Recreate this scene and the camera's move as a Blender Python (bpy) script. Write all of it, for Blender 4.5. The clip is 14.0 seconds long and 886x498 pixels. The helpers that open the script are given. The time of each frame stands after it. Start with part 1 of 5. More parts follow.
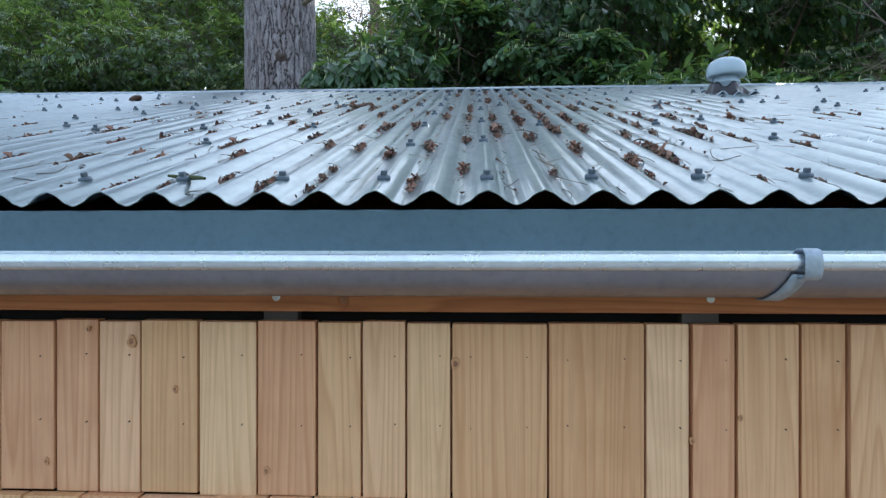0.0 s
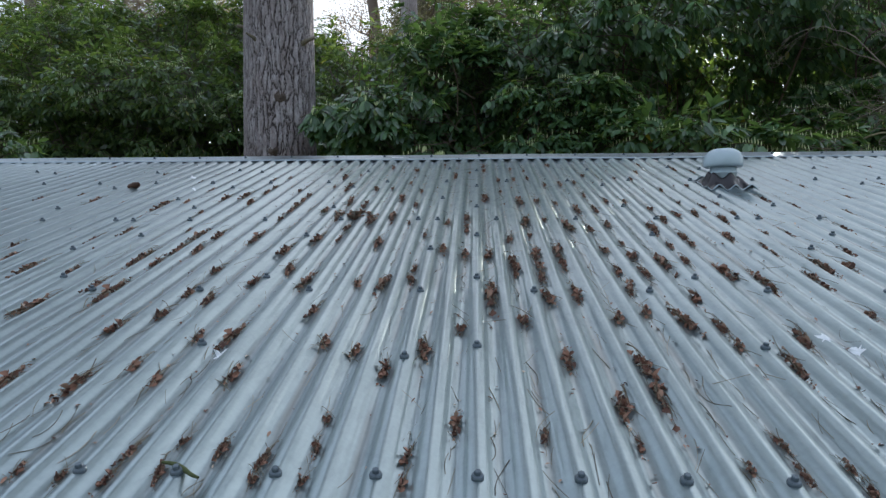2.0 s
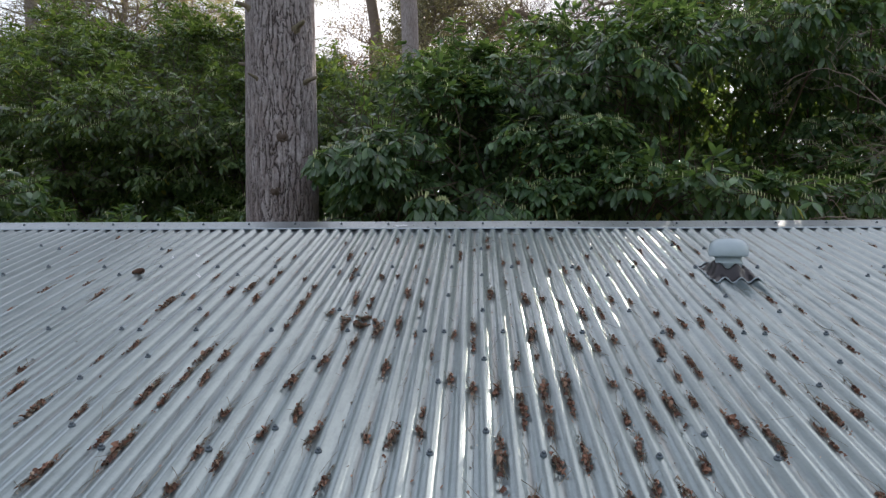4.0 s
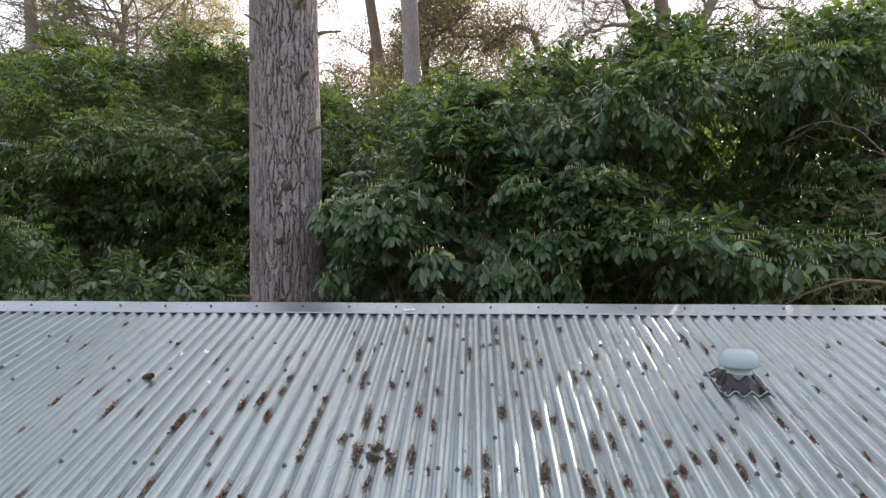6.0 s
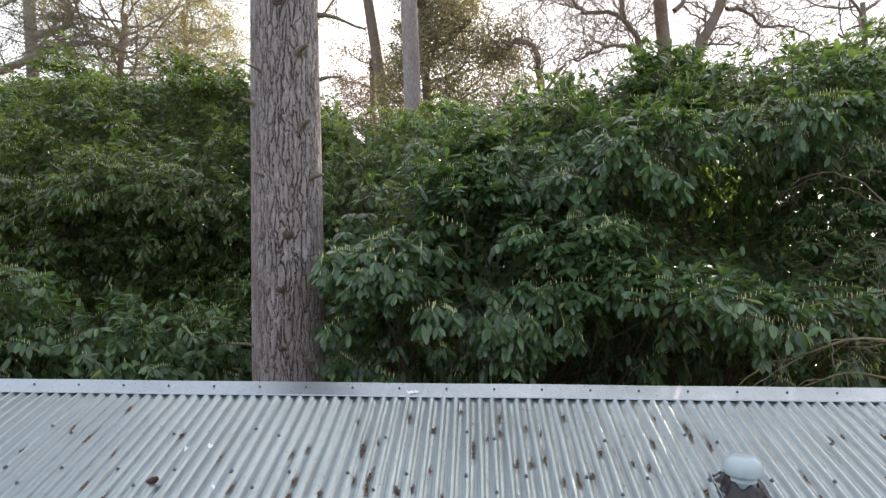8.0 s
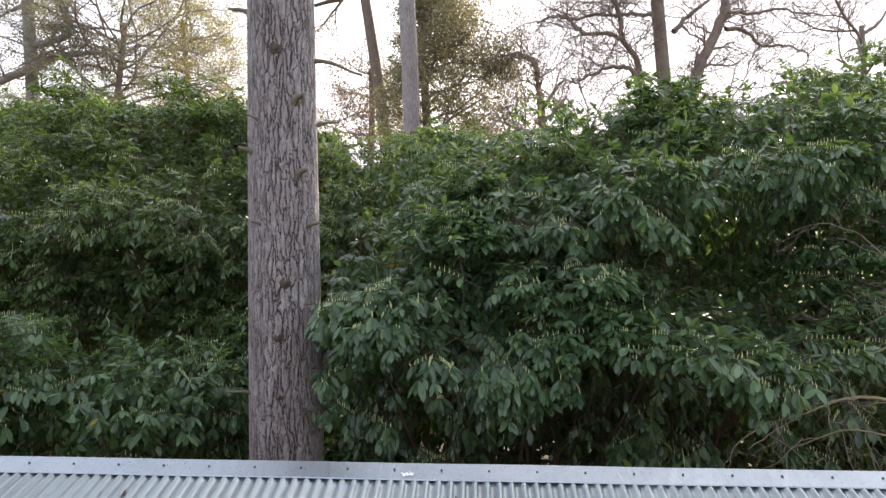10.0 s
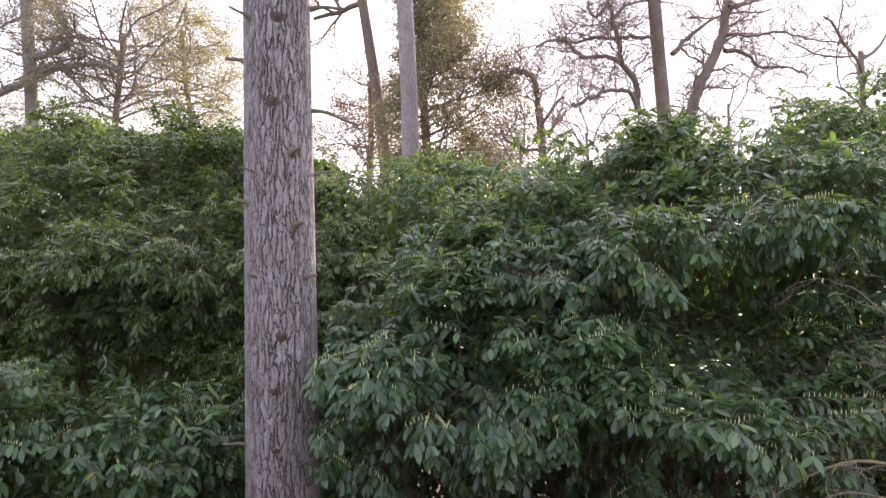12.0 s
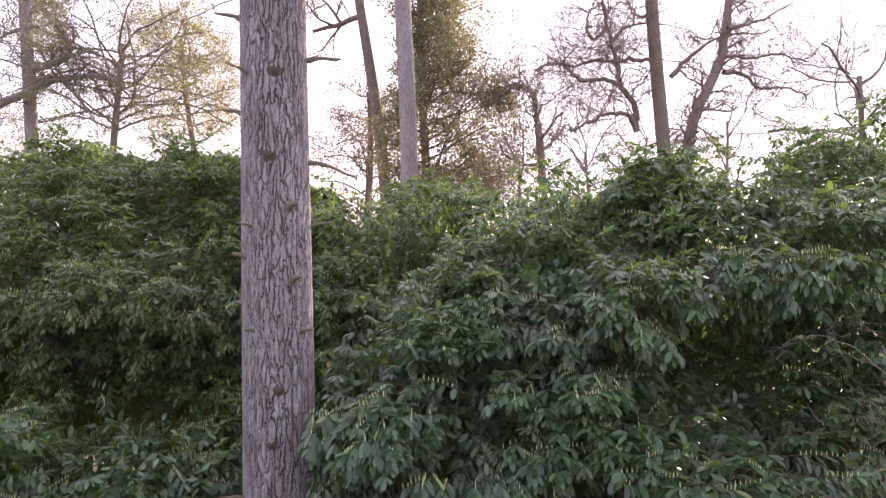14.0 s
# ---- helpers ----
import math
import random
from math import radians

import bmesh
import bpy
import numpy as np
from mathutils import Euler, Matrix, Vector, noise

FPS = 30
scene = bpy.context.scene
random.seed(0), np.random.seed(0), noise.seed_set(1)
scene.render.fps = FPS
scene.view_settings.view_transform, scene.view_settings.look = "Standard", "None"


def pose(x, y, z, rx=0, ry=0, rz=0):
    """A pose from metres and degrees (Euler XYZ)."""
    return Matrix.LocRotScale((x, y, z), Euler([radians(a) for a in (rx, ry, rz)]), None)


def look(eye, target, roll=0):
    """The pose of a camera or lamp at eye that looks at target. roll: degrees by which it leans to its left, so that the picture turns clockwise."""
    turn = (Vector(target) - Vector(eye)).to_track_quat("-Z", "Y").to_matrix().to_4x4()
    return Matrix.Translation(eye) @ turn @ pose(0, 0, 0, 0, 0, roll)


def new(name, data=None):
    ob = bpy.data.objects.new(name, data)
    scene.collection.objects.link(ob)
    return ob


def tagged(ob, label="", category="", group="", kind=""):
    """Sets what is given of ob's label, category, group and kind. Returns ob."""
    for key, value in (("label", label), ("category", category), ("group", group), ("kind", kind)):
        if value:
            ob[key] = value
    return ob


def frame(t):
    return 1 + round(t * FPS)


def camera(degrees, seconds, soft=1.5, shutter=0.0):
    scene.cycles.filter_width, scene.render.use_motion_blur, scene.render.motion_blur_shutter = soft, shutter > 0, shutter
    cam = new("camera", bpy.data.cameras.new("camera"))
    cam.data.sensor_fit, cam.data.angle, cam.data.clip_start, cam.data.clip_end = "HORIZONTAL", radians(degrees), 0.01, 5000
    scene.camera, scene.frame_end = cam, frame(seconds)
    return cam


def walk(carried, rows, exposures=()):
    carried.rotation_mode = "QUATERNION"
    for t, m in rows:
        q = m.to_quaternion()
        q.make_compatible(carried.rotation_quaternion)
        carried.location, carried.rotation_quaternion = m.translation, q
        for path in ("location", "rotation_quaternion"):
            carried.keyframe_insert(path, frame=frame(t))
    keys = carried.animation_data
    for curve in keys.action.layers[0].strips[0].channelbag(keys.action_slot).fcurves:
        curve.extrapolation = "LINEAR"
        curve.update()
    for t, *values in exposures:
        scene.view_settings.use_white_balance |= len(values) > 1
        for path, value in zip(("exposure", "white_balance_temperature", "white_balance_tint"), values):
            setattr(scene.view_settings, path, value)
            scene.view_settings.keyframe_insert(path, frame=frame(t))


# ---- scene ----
import itertools
cam = camera(70.0, 14.0, 1.4)
METRES, EYE, TILT, LEAN, TURN = 3.66, 2.25, 0.0, 0.0, 0.0
ROWS = [
    (0.0, 0.0, 0.0, 0.0, 0.0, 0.0, -0.0),
    (0.5, 0.0005, -0.0003, 0.0298, 0.01, -0.03, 0.02),
    (1.0, 0.0027, -0.001, 0.0605, 0.03, -0.04, 0.03),
    (1.5, 0.0045, -0.0006, 0.089, 0.04, -0.07, 0.03),
    (2.0, 0.0038, -0.0019, 0.1217, 0.03, -0.09, 0.05),
    (2.5, 0.0039, -0.0028, 0.1497, 0.03, -0.12, 0.07),
    (3.0, 0.0019, -0.0018, 0.1819, 0.03, -0.14, 0.07),
    (3.5, -0.0002, -0.0012, 0.2108, 0.03, -0.17, 0.07),
    (6.0, -0.0183, -0.0004, 0.3903, -0.06, -0.26, -0.01),
    (6.5, -0.0211, 0.0014, 0.4247, -0.06, -0.28, 0.01),
    (7.0, -0.0243, 0.0014, 0.4631, -0.07, -0.31, 0.03),
    (7.5, -0.0248, 0.001, 0.4968, -0.07, -0.33, 0.03),
    (8.0, -0.0245, 0.0012, 0.5359, -0.09, -0.37, 0.03),
    (10.5, -0.0155, 0.0034, 0.7183, -0.1, -0.43, -0.01),
    (11.0, -0.0163, 0.0015, 0.7577, -0.1, -0.42, -0.02),
    (11.5, -0.0112, 0.0054, 0.793, -0.1, -0.42, -0.03),
    (12.0, -0.0072, 0.0092, 0.8346, -0.11, -0.43, -0.02),
    (12.5, -0.0028, 0.0118, 0.872, -0.1, -0.46, -0.01),
    (13.0, 0.0008, 0.013, 0.9135, -0.09, -0.49, 0.01),
    (13.5, 0.0029, 0.0132, 0.9516, -0.09, -0.51, 0.01),
    (14.0, 0.0017, 0.0094, 0.9964, -0.1, -0.54, 0.03),
]
EXPOSURES = [(0.0, 1.32, 5250, 8), (1.0, 1.05, 5250, 8), (1.5, 0.92, 5450, 8), (3.0, 0.8, 6000, 12), (6.5, 1.36, 6600, 17), (8.0, 1.42, 6500, 15), (10.5, 1.6, 6400, 21), (12.0, 1.76, 6350, 31), (14.0, 1.68, 6350, 37)]
walk(cam, [(t, pose(0, 0, EYE, TILT, LEAN, TURN) @ pose(METRES * x, METRES * y, METRES * z, 90 + pitch, roll, yaw)) for t, x, y, z, yaw, pitch, roll in ROWS], EXPOSURES)

# ---- world and sun: low sun behind the hedge, bright hazy sky ----
SUN_EL, SUN_AZ = 18.0, 28.2
world = bpy.data.worlds.new("sky")
scene.world = world
world.use_nodes = True
wn = world.node_tree.nodes
sky = wn.new("ShaderNodeTexSky")
sky.sky_type = "NISHITA"
sky.sun_disc = False
sky.sun_elevation, sky.sun_rotation = radians(SUN_EL), radians(SUN_AZ)
sky.dust_density, sky.air_density, sky.ozone_density = 5.0, 1.2, 1.0
wn["Background"].inputs["Strength"].default_value = 0.15
# thin high cloud evens out the glare round the sun
veil = wn.new("ShaderNodeMix")
veil.data_type, veil.blend_type = "RGBA", "DARKEN"
veil.inputs[0].default_value = 1.0
veil.inputs[7].default_value = (6.0, 5.85, 5.6, 1.0)
world.node_tree.links.new(sky.outputs["Color"], veil.inputs[6])
cloud = wn.new("ShaderNodeMix")
cloud.data_type = "RGBA"
cloud.inputs[0].default_value = 0.5
cloud.inputs[7].default_value = (4.9, 5.0, 5.1, 1.0)
world.node_tree.links.new(veil.outputs[2], cloud.inputs[6])
world.node_tree.links.new(cloud.outputs[2], wn["Background"].inputs["Color"])
sun = new("sun", bpy.data.lights.new("sun", "SUN"))
sun.data.energy, sun.data.angle, sun.data.color = 4.5, radians(0.6), (1.0, 0.88, 0.7)
az, el = radians(SUN_AZ), radians(SUN_EL)
sun.matrix_world = look((math.sin(az) * math.cos(el) * 60, math.cos(az) * math.cos(el) * 60, math.sin(el) * 60), (0, 0, 0))

# ---- materials ----
def material(name):
    m = bpy.data.materials.new(name)
    m.use_nodes = True
    nt = m.node_tree
    return m, nt, nt.nodes["Principled BSDF"]


def node(nt, kind, **props):
    n = nt.nodes.new(kind)
    for k, v in props.items():
        n.inputs[k.replace("_", " ")].default_value = v
    return n


def ramp(nt, src, stops):
    r = nt.nodes.new("ShaderNodeValToRGB")
    e = r.color_ramp.elements
    while len(e) < len(stops):
        e.new(0.5)
    for i, (p, c) in enumerate(stops):
        e[i].position = p
        e[i].color = (*c, 1)
    nt.links.new(src, r.inputs["Fac"])
    return r.outputs["Color"]


def coords(nt, scale=(1, 1, 1), space="Object"):
    tc = nt.nodes.new("ShaderNodeTexCoord")
    mp = nt.nodes.new("ShaderNodeMapping")
    mp.inputs["Scale"].default_value = scale
    nt.links.new(tc.outputs[space], mp.inputs["Vector"])
    return mp.outputs["Vector"]


def noise_tex(nt, vec, scale, detail=4.0, rough=0.6, distortion=0.0):
    n = node(nt, "ShaderNodeTexNoise", Scale=scale, Detail=detail, Roughness=rough, Distortion=distortion)
    nt.links.new(vec, n.inputs["Vector"])
    return n.outputs["Fac"]


def mix_col(nt, fac, a, b, mode="MIX"):
    m = nt.nodes.new("ShaderNodeMix")
    m.data_type, m.blend_type = "RGBA", mode
    for sock, val in ((m.inputs[0], fac), (m.inputs[6], a), (m.inputs[7], b)):
        if isinstance(val, (int, float)):
            sock.default_value = val
        elif isinstance(val, tuple):
            sock.default_value = (*val, 1)
        else:
            nt.links.new(val, sock)
    return m.outputs[2]


def bump(nt, bsdf, height, strength, distance):
    b = node(nt, "ShaderNodeBump", Strength=strength, Distance=distance)
    nt.links.new(height, b.inputs["Height"])
    nt.links.new(b.outputs["Normal"], bsdf.inputs["Normal"])
    return b


def map_range(nt, src, a, b, c, d):
    n = node(nt, "ShaderNodeMapRange", From_Min=a, From_Max=b, To_Min=c, To_Max=d)
    nt.links.new(src, n.inputs["Value"])
    return n.outputs["Result"]


def metal_sheet(name, base, dull, rough, metal=0.88, brushed=0.0):
    m, nt, b = material(name)
    big = noise_tex(nt, coords(nt, (1.5, 0.6, 1.5)), 2.0, 5)
    streak = noise_tex(nt, coords(nt, (30, 1.2, 30)), 2.0, 5)
    fine = noise_tex(nt, coords(nt, (1, 0.02, 1) if brushed else (1, 1, 1)), 260.0, 3)
    spangle = noise_tex(nt, coords(nt), 90.0, 2)
    c = mix_col(nt, ramp(nt, big, [(0.35, (0, 0, 0)), (0.7, (1, 1, 1))]), base, dull)
    c = mix_col(nt, ramp(nt, streak, [(0.5, (0, 0, 0)), (0.8, (0.5, 0.5, 0.5))]), c, tuple(v * 0.75 for v in dull))
    c = mix_col(nt, ramp(nt, spangle, [(0.35, (0, 0, 0)), (0.7, (0.3, 0.3, 0.3))]), c, tuple(v * 1.15 for v in base))
    nt.links.new(c, b.inputs["Base Color"])
    b.inputs["Metallic"].default_value = metal
    nt.links.new(map_range(nt, streak, 0.2, 0.8, rough - 0.07, rough + 0.12), b.inputs["Roughness"])
    bump(nt, b, fine, 0.06, 0.001)
    return m


M_ROOF = metal_sheet("galvanised_sheet", (0.305, 0.366, 0.382), (0.255, 0.31, 0.328), 0.335, 0.88, 1.0)
M_ROOF.node_tree.nodes["Principled BSDF"].inputs["Coat Weight"].default_value = 0.55
M_ROOF.node_tree.nodes["Principled BSDF"].inputs["Coat Roughness"].default_value = 0.05
M_ROOF.node_tree.nodes["Principled BSDF"].inputs["Coat IOR"].default_value = 1.7


def trough_dirt(m, phase, pitch):
    """Grey-brown dirt lying in uneven streaks along the bottoms of the waves."""
    nt = m.node_tree
    b = nt.nodes["Principled BSDF"]
    tc = nt.nodes.new("ShaderNodeTexCoord")
    sep = nt.nodes.new("ShaderNodeSeparateXYZ")
    nt.links.new(tc.outputs["Object"], sep.inputs[0])
    val = sep.outputs["X"]
    for op, k in (("SUBTRACT", phase), ("MULTIPLY", 2 * math.pi / pitch), ("COSINE", 0.0)):
        mt = nt.nodes.new("ShaderNodeMath")
        mt.operation = op
        mt.inputs[1].default_value = k
        nt.links.new(val, mt.inputs[0])
        val = mt.outputs[0]
    low = map_range(nt, val, -0.55, -0.98, 0.0, 1.0)
    patch = ramp(nt, noise_tex(nt, coords(nt, (13.0, 1.6, 1.0)), 1.0, 5, 0.65), [(0.42, (0, 0, 0)), (0.68, (1, 1, 1))])
    amount = nt.nodes.new("ShaderNodeMath")
    amount.operation = "MULTIPLY"
    nt.links.new(low, amount.inputs[0])
    nt.links.new(patch, amount.inputs[1])
    amount = map_range(nt, amount.outputs[0], 0.0, 1.0, 0.0, 0.75)
    old = b.inputs["Base Color"].links[0].from_socket
    nt.links.new(mix_col(nt, amount, old, (0.15, 0.135, 0.12)), b.inputs["Base Color"])
    nt.links.new(map_range(nt, amount, 0.0, 0.75, b.inputs["Metallic"].default_value, 0.25), b.inputs["Metallic"])


trough_dirt(M_ROOF, 0.060, 0.0762)
M_FLASH = metal_sheet("flashing_metal", (0.36, 0.41, 0.445), (0.29, 0.335, 0.37), 0.30)
M_FASCIA = metal_sheet("fascia_metal", (0.145, 0.205, 0.25), (0.12, 0.17, 0.21), 0.42)
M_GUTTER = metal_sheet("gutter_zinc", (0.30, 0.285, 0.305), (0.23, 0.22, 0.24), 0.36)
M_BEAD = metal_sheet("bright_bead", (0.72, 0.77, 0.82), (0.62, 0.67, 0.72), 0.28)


def plain(name, col, rough=0.6, metal=0.0, vary=0.25, scale=40.0):
    m, nt, b = material(name)
    n = noise_tex(nt, coords(nt), scale, 4)
    nt.links.new(mix_col(nt, n, tuple(c * (1 - vary) for c in col), tuple(min(1, c * (1 + vary)) for c in col)), b.inputs["Base Color"])
    b.inputs["Roughness"].default_value = rough
    b.inputs["Metallic"].default_value = metal
    bump(nt, b, n, 0.15, 0.002)
    return m


M_SCREW = plain("grey_screw_washer", (0.10, 0.125, 0.15), 0.45, 0.3)
M_STEEL = plain("bright_screw_steel", (0.6, 0.6, 0.58), 0.35, 0.9)
M_LEAD = plain("lead_flashing", (0.035, 0.031, 0.035), 0.30, 0.35, 0.5, 25)
M_VENT = plain("grey_plastic", (0.41, 0.485, 0.53), 0.24, 0.0, 0.12, 12)
M_GAP_SHADE = plain("painted_gap_shade", (0.012, 0.010, 0.012), 0.9)
M_RAFTER = plain("grey_rafter_strap", (0.10, 0.09, 0.085), 0.7)
M_BRACKET = plain("galvanised_bracket", (0.36, 0.41, 0.46), 0.5, 0.6, 0.4, 90)
M_NAIL = plain("nail_head", (0.06, 0.045, 0.035), 0.5, 0.4)


def wood(name, light, dark, random_tint=True, along=(1.0, 1.0, 0.034)):
    m, nt, b = material(name)
    info = nt.nodes.new("ShaderNodeObjectInfo")
    tc = nt.nodes.new("ShaderNodeTexCoord")
    sh = node(nt, "ShaderNodeVectorMath")
    sh.operation = "MULTIPLY_ADD"
    comb = nt.nodes.new("ShaderNodeCombineXYZ")
    for ax in "XYZ":
        nt.links.new(info.outputs["Random"], comb.inputs[ax])
    nt.links.new(comb.outputs[0], sh.inputs[0])
    sh.inputs[1].default_value = (17.0, 31.0, 23.0)
    nt.links.new(tc.outputs["Object"], sh.inputs[2])
    mp = nt.nodes.new("ShaderNodeMapping")
    mp.inputs["Scale"].default_value = along
    nt.links.new(sh.outputs[0], mp.inputs["Vector"])
    # flat-sawn figure: contour lines of a smooth, drawn-out noise
    field = noise_tex(nt, mp.outputs["Vector"], 13.0, 1.0, 0.4)
    ml = nt.nodes.new("ShaderNodeMath")
    ml.operation = "MULTIPLY"
    ml.inputs[1].default_value = 24.0
    nt.links.new(field, ml.inputs[0])
    pp = nt.nodes.new("ShaderNodeMath")
    pp.operation = "FRACT"
    nt.links.new(ml.outputs[0], pp.inputs[0])
    figure = ramp(nt, pp.outputs[0], [(0.0, (0.05, 0.05, 0.05)), (0.5, (0.2, 0.2, 0.2)), (0.86, (0.75, 0.75, 0.75)), (1.0, (0.05, 0.05, 0.05))])
    fib = noise_tex(nt, mp.outputs["Vector"], 260.0, 4)
    blot = noise_tex(nt, sh.outputs[0], 6.0, 4)
    g = mix_col(nt, figure, light, dark)
    g = mix_col(nt, ramp(nt, fib, [(0.4, (0, 0, 0)), (0.75, (0.35, 0.35, 0.35))]), g, tuple(v * 0.7 for v in dark))
    g = mix_col(nt, ramp(nt, blot, [(0.5, (0, 0, 0)), (0.8, (0.4, 0.4, 0.4))]), g, tuple(v * 0.75 for v in dark))
    hsv = node(nt, "ShaderNodeHueSaturation")
    fr = nt.nodes.new("ShaderNodeMath")
    fr.operation = "FRACT"
    mu = nt.nodes.new("ShaderNodeMath")
    mu.operation = "MULTIPLY"
    mu.inputs[1].default_value = 7.13
    nt.links.new(info.outputs["Random"], mu.inputs[0])
    nt.links.new(mu.outputs[0], fr.inputs[0])
    nt.links.new(map_range(nt, fr.outputs[0], 0, 1, 0.490, 0.509), hsv.inputs["Hue"])
    nt.links.new(map_range(nt, info.outputs["Random"], 0, 1, 0.86, 1.10), hsv.inputs["Value"])
    nt.links.new(map_range(nt, info.outputs["Random"], 0, 1, 1.12, 0.95), hsv.inputs["Saturation"])
    nt.links.new(g, hsv.inputs["Color"])
    nt.links.new(hsv.outputs[0] if random_tint else g, b.inputs["Base Color"])
    b.inputs["Roughness"].default_value = 0.62
    bump(nt, b, fib, 0.2, 0.001)
    return m


M_BOARD = wood("larch_board", (0.78, 0.49, 0.275), (0.60, 0.325, 0.16))
M_RAIL = wood("orange_timber", (0.47, 0.175, 0.045), (0.28, 0.085, 0.018), False, (0.06, 1.0, 1.0))
M_KNOT = plain("knot_wood", (0.27, 0.125, 0.055), 0.7, 0, 0.9, 260)
M_TONGUE = plain("rebate_wood", (0.34, 0.15, 0.075), 0.7, 0, 0.4, 60)


def foliage(name, dark, light, glow, rough=0.34, old=(0.34, 0.30, 0.06)):
    m, nt, b = material(name)
    geo = nt.nodes.new("ShaderNodeNewGeometry")
    n = noise_tex(nt, coords(nt), 1.1, 3)
    c = ramp(nt, geo.outputs["Random Per Island"], [(0.0, dark), (0.75, light), (0.95, tuple(min(1, v * 1.3) for v in light)), (0.992, tuple(min(1, v * 1.4) for v in light)), (1.0, old)])
    c = mix_col(nt, ramp(nt, n, [(0.35, (0, 0, 0)), (0.7, (0.5, 0.5, 0.5))]), c, dark)
    nt.links.new(c, b.inputs["Base Color"])
    b.inputs["Roughness"].default_value = rough
    tr = nt.nodes.new("ShaderNodeBsdfTranslucent")
    nt.links.new(mix_col(nt, 1.0, c, glow, "MULTIPLY"), tr.inputs["Color"])
    mx = nt.nodes.new("ShaderNodeMixShader")
    mx.inputs["Fac"].default_value = 0.36
    nt.links.new(b.outputs[0], mx.inputs[1])
    nt.links.new(tr.outputs[0], mx.inputs[2])
    nt.links.new(mx.outputs[0], nt.nodes["Material Output"].inputs["Surface"])
    return m


M_LEAF = foliage("laurel_leaf", (0.044, 0.088, 0.050), (0.124, 0.208, 0.108), (2.6, 2.3, 0.75), 0.24)
gloss = M_LEAF.node_tree.nodes["Principled BSDF"]
gloss.inputs["Specular IOR Level"].default_value = 0.5
gloss.inputs["Coat Weight"].default_value = 0.15
gloss.inputs["Coat Roughness"].default_value = 0.16
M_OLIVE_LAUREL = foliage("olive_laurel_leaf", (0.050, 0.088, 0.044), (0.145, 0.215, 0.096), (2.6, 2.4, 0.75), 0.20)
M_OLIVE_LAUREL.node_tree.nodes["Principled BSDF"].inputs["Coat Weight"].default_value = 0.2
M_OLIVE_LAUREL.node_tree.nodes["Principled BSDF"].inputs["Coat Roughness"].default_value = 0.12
M_BUD = plain("flower_bud", (0.50, 0.56, 0.26), 0.6)
M_TWIG = plain("laurel_twig", (0.09, 0.065, 0.04), 0.8)
M_PALETWIG = plain("bare_pale_twig", (0.24, 0.19, 0.15), 0.8)
M_MOSSYBOUGH = plain("mossy_bough", (0.20, 0.175, 0.095), 0.9, 0, 0.6, 30)
# bark tone made a bit lighter, with the veil of glare in it
M_FARWOOD = plain("hazed_far_bark", (0.24, 0.195, 0.165), 0.9, 0, 0.4, 6)
M_GOLDLEAF = foliage("far_golden_leaf", (0.13, 0.13, 0.055), (0.27, 0.25, 0.10), (2.2, 2.0, 1.0), 0.5)
M_OLIVELEAF = foliage("far_olive_leaf", (0.115, 0.125, 0.078), (0.21, 0.21, 0.125), (2.0, 1.9, 1.1), 0.5)
M_FARLEAF = foliage("far_green_leaf", (0.10, 0.105, 0.07), (0.20, 0.20, 0.13), (1.9, 1.7, 1.0), 0.5)
M_DRYLEAF = foliage("far_dry_leaf", (0.12, 0.095, 0.07), (0.22, 0.18, 0.13), (1.4, 1.2, 0.8), 0.6)
M_DARKWOOD = plain("far_brown_bark", (0.18, 0.14, 0.115), 0.9, 0, 0.4, 6)
M_FARGREY = plain("far_grey_bark", (0.26, 0.23, 0.21), 0.9, 0, 0.4, 3)


def bark_material(name="pine_bark", carved=True):
    m, nt, b = material(name)
    fine = noise_tex(nt, coords(nt, (1, 1, 0.5)), 70.0, 6, 0.7)
    flake = noise_tex(nt, coords(nt, (1, 1, 0.3)), 26.0, 4, 0.6)
    big = noise_tex(nt, coords(nt, (1, 1, 0.5)), 3.0, 3)
    plate = mix_col(nt, ramp(nt, flake, [(0.3, (0, 0, 0)), (0.7, (1, 1, 1))]), (0.225, 0.195, 0.197), (0.49, 0.46, 0.468))
    plate = mix_col(nt, ramp(nt, fine, [(0.35, (0, 0, 0)), (0.8, (0.6, 0.6, 0.6))]), plate, (0.11, 0.085, 0.08))
    plate = mix_col(nt, ramp(nt, big, [(0.4, (0, 0, 0)), (0.7, (0.5, 0.5, 0.5))]), plate, (0.18, 0.13, 0.115))
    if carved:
        # brown inner bark, darkened further so its colour carries the furrows' shade
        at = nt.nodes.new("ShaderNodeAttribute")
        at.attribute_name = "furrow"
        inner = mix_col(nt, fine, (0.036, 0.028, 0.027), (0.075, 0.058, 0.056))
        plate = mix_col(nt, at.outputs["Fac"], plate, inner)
    nt.links.new(plate, b.inputs["Base Color"])
    b.inputs["Roughness"].default_value = 0.88
    hm = nt.nodes.new("ShaderNodeMath")
    hm.operation = "ADD"
    nt.links.new(fine, hm.inputs[0])
    nt.links.new(flake, hm.inputs[1])
    bump(nt, b, hm.outputs[0], 0.7, 0.012)
    return m


M_FARBARK = bark_material("grey_bark", False)
M_BARK = bark_material()
M_STUB = plain("dead_branch_stub", (0.17, 0.145, 0.10), 0.9, 0, 0.8, 90)


